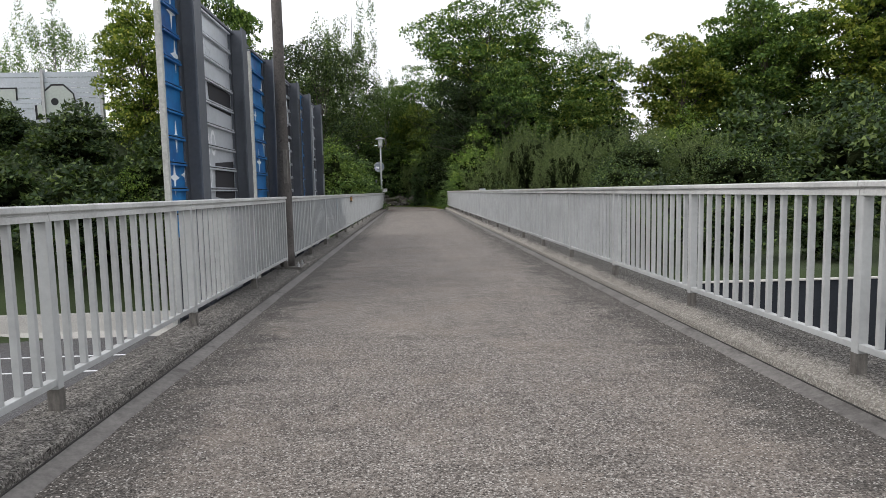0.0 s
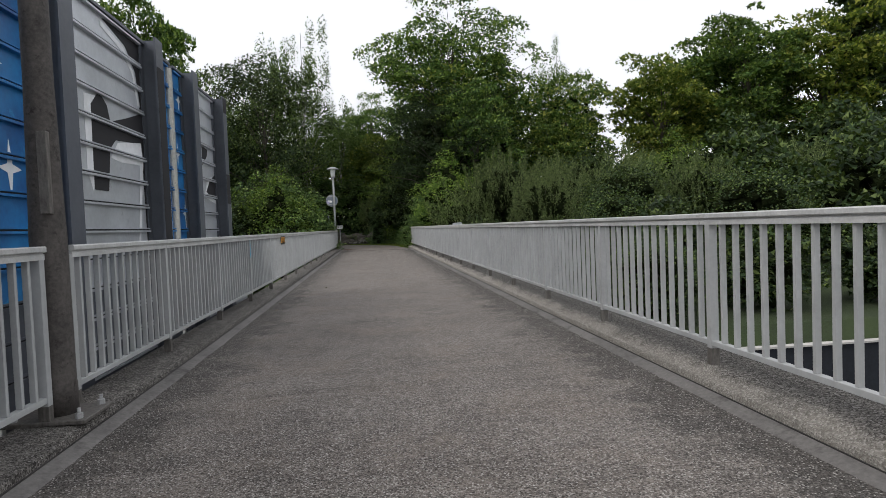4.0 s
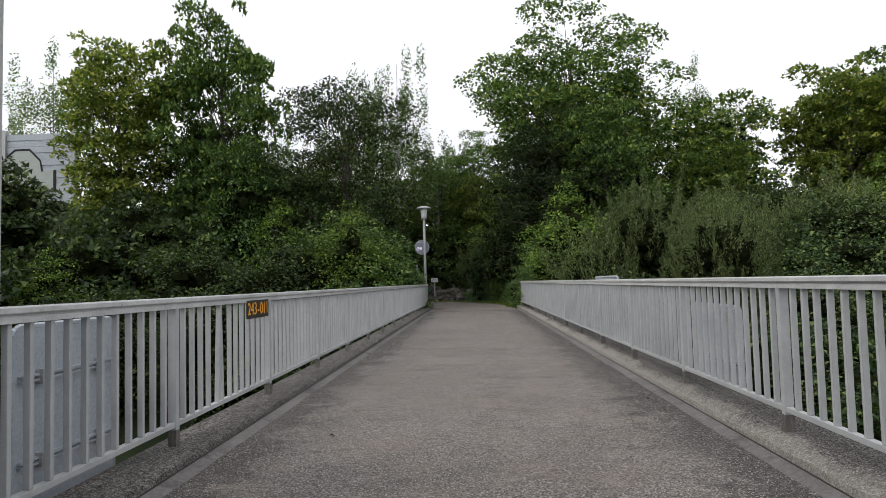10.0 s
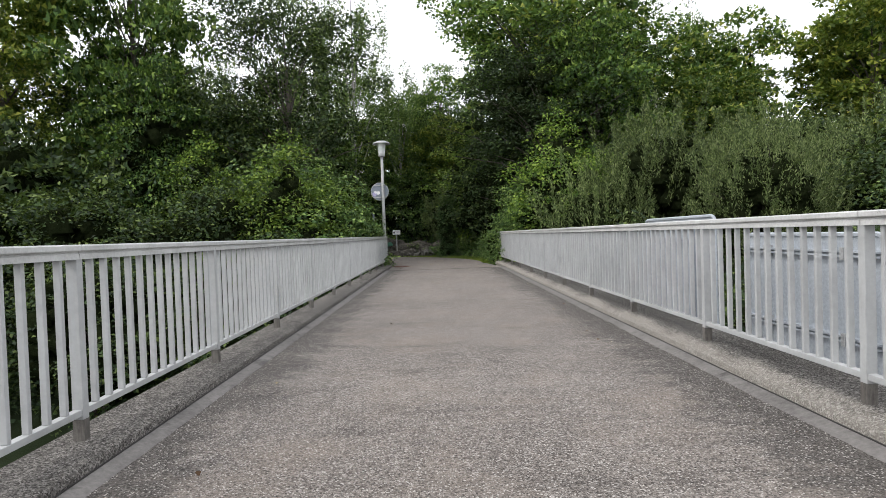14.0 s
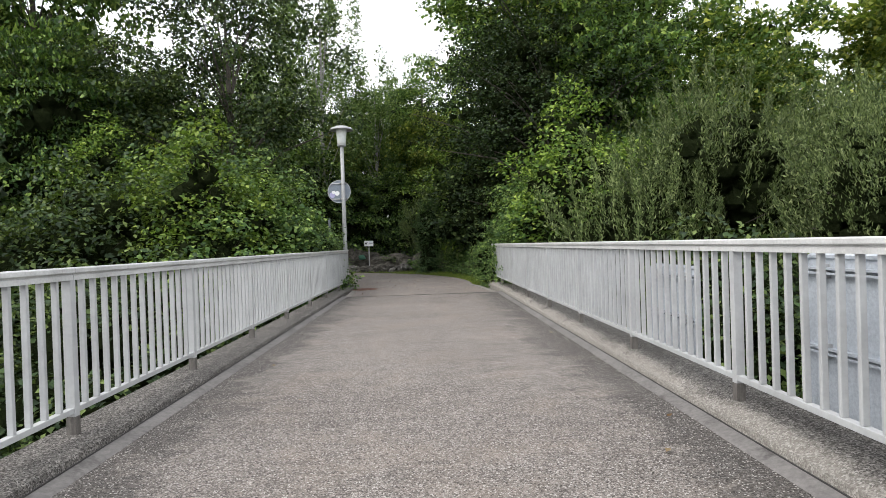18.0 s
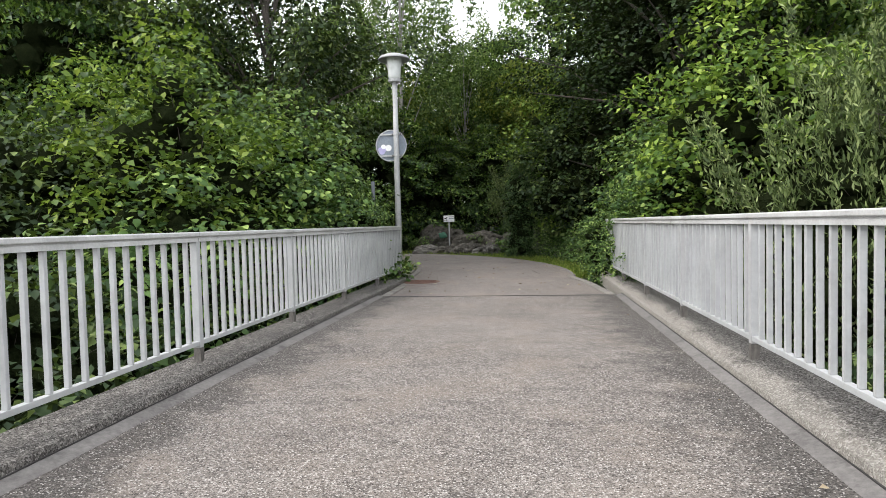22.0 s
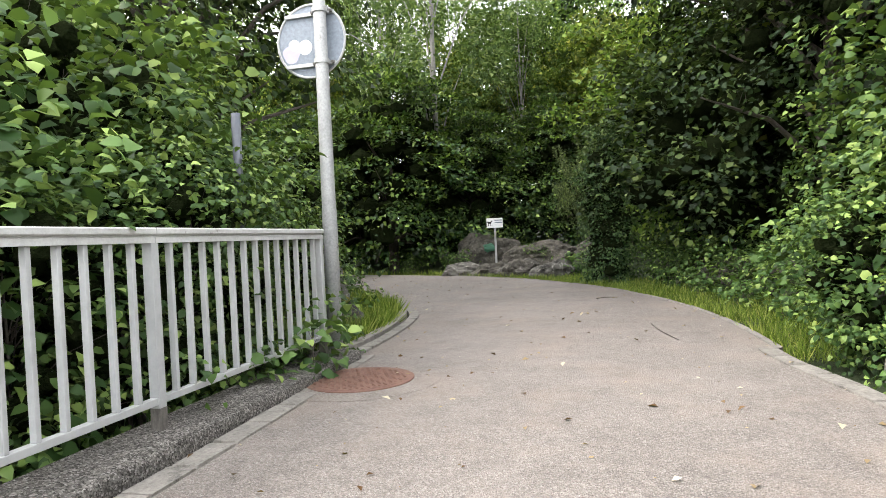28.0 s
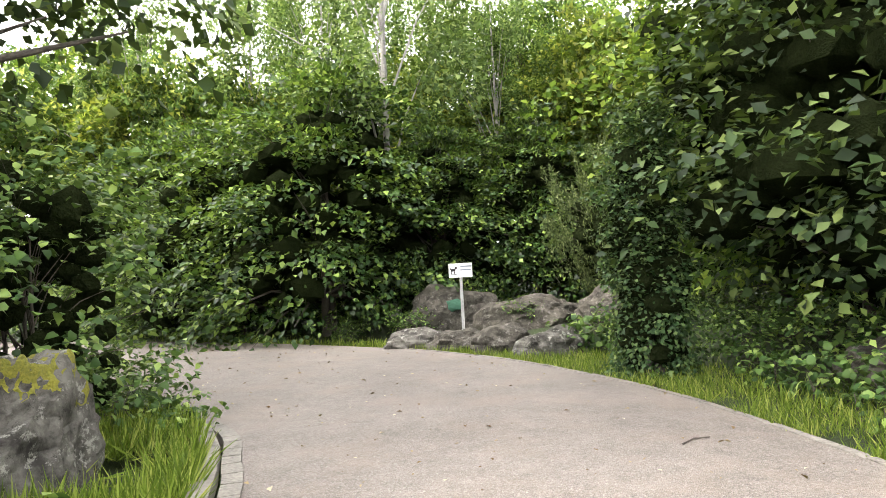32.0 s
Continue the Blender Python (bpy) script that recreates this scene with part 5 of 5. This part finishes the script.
# ---- kerb stones of the path ----
def stones(line, off0, off1, z, length, name, label, y_from=0, y_to=99):
    holder = thing(name, 0, 0, 0, label, "kerb")
    rnd = random.Random(5)
    pts = refine(line, 0.05)
    acc, k = 0.0, 0
    meshes = []
    for v in range(3):
        bm = bmesh.new()
        box(bm, 0, -0.5, -0.12, 1, 0.5, 0)
        bmesh.ops.bevel(bm, geom=list(bm.edges), offset=0.025, segments=1, affect="EDGES")
        for q in bm.verts:
            q.co += Vector((rnd.uniform(-0.02, 0.02), rnd.uniform(-0.03, 0.03), rnd.uniform(-0.004, 0.004)))
        meshes.append(to_mesh("sett", bm, M_COBBLE))
    last = pts[0]
    for p, q in zip(pts, pts[1:]):
        acc += (q - p).length
        if acc >= length:
            d = (q - last).normalized()
            nrm = Vector((-d.y, d.x))
            mid = (last + q) / 2
            if y_from < mid.y < y_to:
                s = part("sett", meshes[k % 3], None, holder)
                s.matrix_basis = Matrix.Translation((mid.x + nrm.x * off0, mid.y + nrm.y * off0, z)) @ Matrix.Rotation(math.atan2(nrm.y, nrm.x), 4, "Z") @ Matrix.Diagonal((off1 - off0, (q - last).length - 0.012, 1, 1))
            k += 1
            acc, last = 0.0, q
    return holder


stones(LEFT_EDGE, 0.0, 0.13, 0.022, 0.2, "inner_kerb_setts", "row of small grey stone setts along the grass verge", 41.4, 48)
stones(LEFT_EDGE, 0.15, 0.27, 0.05, 0.62, "outer_kerb_stones", "narrow grey concrete edging stones round the verge", 41.4, 48)
stones(LEFT_EDGE, -0.16, -0.01, 0.016, 0.3, "gutter_setts", "worn paving setts along the concrete kerb", 38.2, 41.3)
stones(RIGHT_EDGE, 0.01, 0.15, 0.016, 0.3, "gutter_setts", "worn paving setts along the concrete kerb", 38.2, 41.6)
stones(RIGHT_EDGE, -0.06, 0.0, 0.01, 0.9, "path_edging", "low concrete edging stones beside the grass", 41.6, 52.5)


# ---- rocks ----
def rock(x, y, rx, ry, rz, seed, mat, label, sink=0.35, moss=0.0, turn=0):
    t = thing("boulder", x, y, max(ground_z(x, y), 0.0) - 0.02, label, "rock", "boulders beside the path", turn)
    bm = bmesh.new()
    blob(bm, rx, ry, rz, seed, 0.32, 5 if moss else 4, (0, 0, rz * (1 - 2 * sink) * 0.6))
    body = part("stone", bm, mat, t, smooth=False)
    if moss:
        bm = bmesh.new()
        blob(bm, rx * 1.01, ry * 1.01, rz * 1.01, seed, 0.32, 6, (0, 0, rz * (1 - 2 * sink) * 0.6))
        top = max(v.co.z for v in bm.verts)
        gone = [v for v in bm.verts if v.co.z < top - moss * rz + 0.6 * rz * noise.noise(v.co * 5) + 0.3 * rz * noise.noise(v.co * 19)]
        bmesh.ops.delete(bm, geom=gone, context="VERTS")
        for v in bm.verts:
            v.co.z += 0.03 * noise.noise(v.co * 18) - 0.006
        part("moss", bm, M_MOSS, t, "yellow-green moss cushion")
    return t


rock(-3.78, 44.55, 0.38, 0.5, 0.6, 3.0, M_ROCK, "large grey boulder with moss on its top", 0.2, 0.34)
rock(-3.3, 43.1, 0.42, 0.6, 0.42, 8.0, M_ROCK_BROWN, "mossy stone half hidden under leaves", 0.25, 1.2)
rock(-2.72, 43.0, 0.2, 0.22, 0.24, 11.0, M_ROCK, "small grey stone in the grass", 0.3)
rock(-3.4, 52.75, 0.62, 0.42, 0.28, 4.0, M_ROCK, "low pale boulder at the grass edge", 0.3, 0, 20)
rock(-2.55, 52.35, 0.55, 0.4, 0.27, 5.0, M_ROCK_BROWN, "low brownish boulder at the grass edge", 0.3)
rock(-1.7, 51.9, 0.55, 0.42, 0.34, 6.5, M_ROCK_BROWN, "rough brown boulder at the grass edge", 0.3, 0, 50)
rock(-0.85, 51.3, 0.6, 0.4, 0.3, 7.0, M_ROCK, "grey boulder beside the ivy column", 0.3, 0, 30)
big = rock(-3.3, 55.3, 1.15, 0.7, 0.8, 9.0, M_ROCK_BROWN, "large dark boulder with faded green spray paint", 0.25, 0, 10)
rock(-1.4, 55.0, 1.1, 0.7, 0.5, 10.0, M_ROCK_BROWN, "large dark boulder under the trees", 0.25)
rock(0.3, 54.0, 0.8, 0.6, 0.5, 12.0, M_ROCK_BROWN, "dark boulder under the trees", 0.25)
rock(2.5, 48.0, 0.6, 0.45, 0.36, 13.0, M_ROCK_BROWN, "brown boulder in the undergrowth", 0.3)
rock(2.9, 46.0, 0.6, 0.5, 0.4, 14.0, M_ROCK_BROWN, "brown boulder in the undergrowth", 0.3)
bm = bmesh.new()
blob(bm, 0.18, 0.05, 0.13, 3, 0.4, 3, (0.15, -0.62, 0.62))
part("spray_paint", bm, M_GREENPAINT, big, "faded green spray paint")

# ---- dog sign ----
dog = thing("dog_sign", -2.46, 52.3, ground_z(-2.46, 52.3), "small white dog notice on a grey metal post", "notice")
g0 = ground_z(-2.46, 52.3)
brick("post", M_LAMPPOLE, dog, -0.025, -0.015, -0.1, 0.025, 0.015, 1.47 - g0)
brick("panel", M_WHITE, dog, -0.21, -0.028, 1.23 - g0, 0.21, -0.016, 1.48 - g0, "white notice panel")
bm = bmesh.new()
for x0, z0, x1, z1 in ((-0.17, 0.10, -0.09, 0.145), (-0.1, 0.135, -0.06, 0.18), (-0.17, 0.05, -0.155, 0.1), (-0.11, 0.05, -0.095, 0.1), (-0.19, 0.125, -0.17, 0.16), (-0.2, 0.04, -0.06, 0.048)):
    box(bm, x0, -0.031, 1.24 - g0 + z0, x1, -0.0285, 1.24 - g0 + z1)
part("dog_symbol", bm, M_BLACKPAINT_SHADE, dog, "black dog pictogram")
for k, (w, z) in enumerate(((0.2, 0.17), (0.19, 0.11))):
    brick("text_bar", M_DISC, dog, 0.0, -0.031, 1.24 - g0 + z, w, -0.0285, 1.24 - g0 + z + 0.025)

# ---- noise wall on the embankment ----
wall = thing("noise_wall", -34, 46, 6.0, "grey ribbed noise wall with pale green graffiti on the embankment", "wall")
for k in range(8):
    x = -16 + 4 * k
    brick("wall_post", M_STEEL, wall, x - 0.1, -0.2, -1, x + 0.1, 0.12, 4.3)
    if k < 7:
        for j in range(12):
            brick("panel", M_NOISE, wall, x + 0.1, -0.04 - 0.03 * (j % 2), 0.36 * j - 0.2, x + 3.9, 0.05, 0.36 * j + 0.135)
            

def graffiti(pts, x, z, s, mat, y):
    bm = bmesh.new()
    f = bm.faces.new([bm.verts.new((x + a * s, y, z + b * s)) for a, b in pts])
    part("graffiti", bm, mat, wall)


N_SHAPE = [(0, 0), (0, 1), (0.5, 1), (0.85, 0.5), (0.85, 1), (1.4, 1), (1.4, 0.6), (1.15, 0.6), (1.5, 0), (0.9, 0), (0.5, 0.5), (0.5, 0)]
A_SHAPE = [(0, 0), (0, 0.45), (0.2, 0.45), (0.25, 0.85), (0.55, 1.1), (0.95, 1.1), (1.25, 0.8), (1.3, 0.5), (1.65, 0.55), (1.65, 0)]
for shape, x in ((N_SHAPE, 3.3), (A_SHAPE, 7.5)):
    cx = sum(p[0] for p in shape) / len(shape)
    cz = sum(p[1] for p in shape) / len(shape)
    graffiti([(cx + (a - cx) * 1.1, cz + (b - cz) * 1.12) for a, b in shape], x, 0.95, 2.0, M_BLACKPAINT_SHADE, -0.075)
    graffiti(shape, x, 0.95, 2.0, M_GRAFFITI, -0.08)
graffiti([(0.62 + 0.13 * math.cos(a), 0.55 + 0.13 * math.sin(a)) for a in (math.pi * k / 8 for k in range(16))], 7.5, 0.95, 2.0, M_BLACKPAINT_SHADE, -0.085)


# ---- grass, weeds and fallen leaves ----
def grass_strip(line, side, y_from, y_to, w0, w1, n, seed, hmin, hmax, label):
    rng = np.random.default_rng(seed)
    pts = [p for p in refine(line, 0.15) if y_from < p.y < y_to]
    pos = []
    while len(pos) < n:
        i = int(rng.integers(len(pts) - 1))
        p, q = pts[i], pts[i + 1]
        d = (q - p).normalized()
        o = w0 + (w1 - w0) * rng.random() ** 1.3
        c = p.lerp(q, rng.random()) + Vector((-d.y, d.x)) * o * side
        if noise.noise(Vector((c.x * 1.6, c.y * 1.6, seed))) < -0.22:
            continue
        pos.append((c.x, c.y, max(ground_z(c.x, c.y), -0.05) - 0.01))
    pos = np.array(pos)
    ax = unit(rng.normal(size=(n, 3)) * 0.42 + [0, 0, 1])
    nor = unit(np.cross(ax, rng.normal(size=(n, 3))))
    ln = hmin + (hmax - hmin) * rng.random(n) ** 1.5
    tagged(new("grass", leaf_mesh("grass", pos, ax, nor, ln, ln * 0.035 + 0.003, M_GRASS, 0.1)), label, "grass", kind="stuff")


grass_strip(LEFT_EDGE, 1, 41.35, 47, 0.28, 1.6, 21000, 31, 0.1, 0.36, "tufts of fresh green grass on the kerbed verge")
grass_strip(RIGHT_EDGE, -1, 41.3, 53, 0.06, 1.5, 24000, 32, 0.05, 0.2, "rough green grass verge beside the path")
grass_strip(RIGHT_EDGE, -1, 52.6, 56.5, 0.05, 0.7, 3500, 33, 0.06, 0.25, "rough grass at the far edge of the path")

kind_of_plant("weed", "weed_plant", "low leafy weed with light green leaves", "plant", M_LEAF_HAZEL, M_BARK, 41, 170, 0.34, 0.34, 0.05, 0.6, 26, 0.16, 0.1, 0.008, 0.5, 14, stems=3, aspect=0.75, rich=True, droop=0.25, shell=0.3)
kind_of_plant("fern", "undergrowth_plant", "mixed low undergrowth with small leaves", "plant", M_LEAF_HAZEL, M_BARK, 42, 900, 0.55, 0.55, 0.02, 0.75, 50, 0.2, 0.07, 0.01, 0.5, 12, stems=3, aspect=0.6, droop=0.3, shell=0.4)
for x, y, s in ((-2.15, 40.7, 1.15), (-2.25, 40.2, 0.9), (-2.35, 41.5, 0.8), (-2.5, 41.9, 0.7), (-2.75, 42.2, 0.9), (-3.75, 46.1, 0.7), (-4.1, 46.4, 0.8), (-3.0, 43.9, 0.4), (2.35, 41.6, 0.9), (2.2, 42.5, 0.7), (2.0, 45.4, 0.8), (1.7, 46.4, 0.7), (2.3, 44.2, 0.9), (2.15, 43.4, 0.8), (1.9, 44.8, 0.7), (2.5, 45.8, 1.1), (1.75, 46.9, 0.8), (2.7, 46.8, 1.2), (1.3, 48.2, 0.8), (0.2, 50.6, 0.7), (2.6, 43.0, 1.0),
                (-0.55, 51.4, 1.0), (-0.15, 51.5, 1.1), (-1.4, 52.2, 0.6), (1.6, 47.4, 0.9), (2.5, 40.0, 0.9), (-2.95, 43.4, 0.9), (-3.6, 43.3, 1.2), (-3.8, 42.0, 1.3), (-2.5, 38.2, 0.6), (-1.93, 38.3, 0.22), (-1.95, 38.7, 0.18)):
    plant("weed", x, y, s)
for x, y, s in ((2.3, 46.6, 1.1), (2.9, 45.0, 1.2), (2.0, 48.6, 1.1), (3.2, 47.6, 1.3), (1.4, 49.6, 1.0), (3.4, 43.4, 1.2), (0.4, 51.2, 0.9), (0.9, 52.6, 1.3), (-4.0, 54.4, 1.0), (-5.4, 54.6, 0.9), (-9, 55.6, 1.0), (-4.3, 43.2, 1.2), (-4.5, 46.2, 1.1), (-5.3, 47.0, 1.1), (-4.9, 45.6, 0.8), (1.9, 50.6, 1.2), (-1.6, 54.6, 0.8)):
    plant("fern", x, y, s)


def litter(name, n, seed, spots, label, zoff):
    rng = np.random.default_rng(seed)
    pos = []
    while len(pos) < n:
        x, y = spots(rng)
        if x is None:
            continue
        pos.append((x, y, zoff))
    pos = np.array(pos)
    nor = unit(rng.normal(size=(n, 3)) * 0.25 + [0, 0, 1])
    ax = unit(np.cross(nor, rng.normal(size=(n, 3))))
    ln = 0.018 + 0.05 * rng.random(n) ** 2
    tagged(new(name, leaf_mesh(name, pos, ax, nor, ln, ln * 0.6, M_DRYLEAF, 0.3)), label, "leaf litter", kind="stuff")


def on_path(rng):
    x, y = rng.uniform(-9, 1.9), rng.uniform(38.3, 55)
    return (x, y) if inside(x, y) else (None, None)


def on_deck(rng):
    x, y = (rng.choice([-1, 1]) * (1.75 - 0.25 * rng.random() ** 2 * 4), rng.uniform(14, 38))
    return (x, y)


litter("fallen_leaves", 650, 51, on_path, "small pale and brown fallen leaves scattered on the path", 0.014)
litter("fallen_leaves", 40, 52, on_deck, "few small fallen leaves on the bridge deck", 0.012)


def twig(pts, label):
    bm = bmesh.new()
    for p, q in zip(pts, pts[1:]):
        tube(bm, (*p, 0.016), (*q, 0.016), 0.006, 0.004, 5)
    tagged(part("twig", bm, M_BARK), label, "twig", "fallen twigs on the path")


twig([(0.63, 43.1), (0.66, 42.75), (0.7, 42.5), (0.78, 42.1)], "thin dark fallen twig lying on the asphalt path")
twig([(0.07, 45.72), (0.16, 45.86), (0.27, 45.9)], "short dark fallen twig lying on the asphalt path")
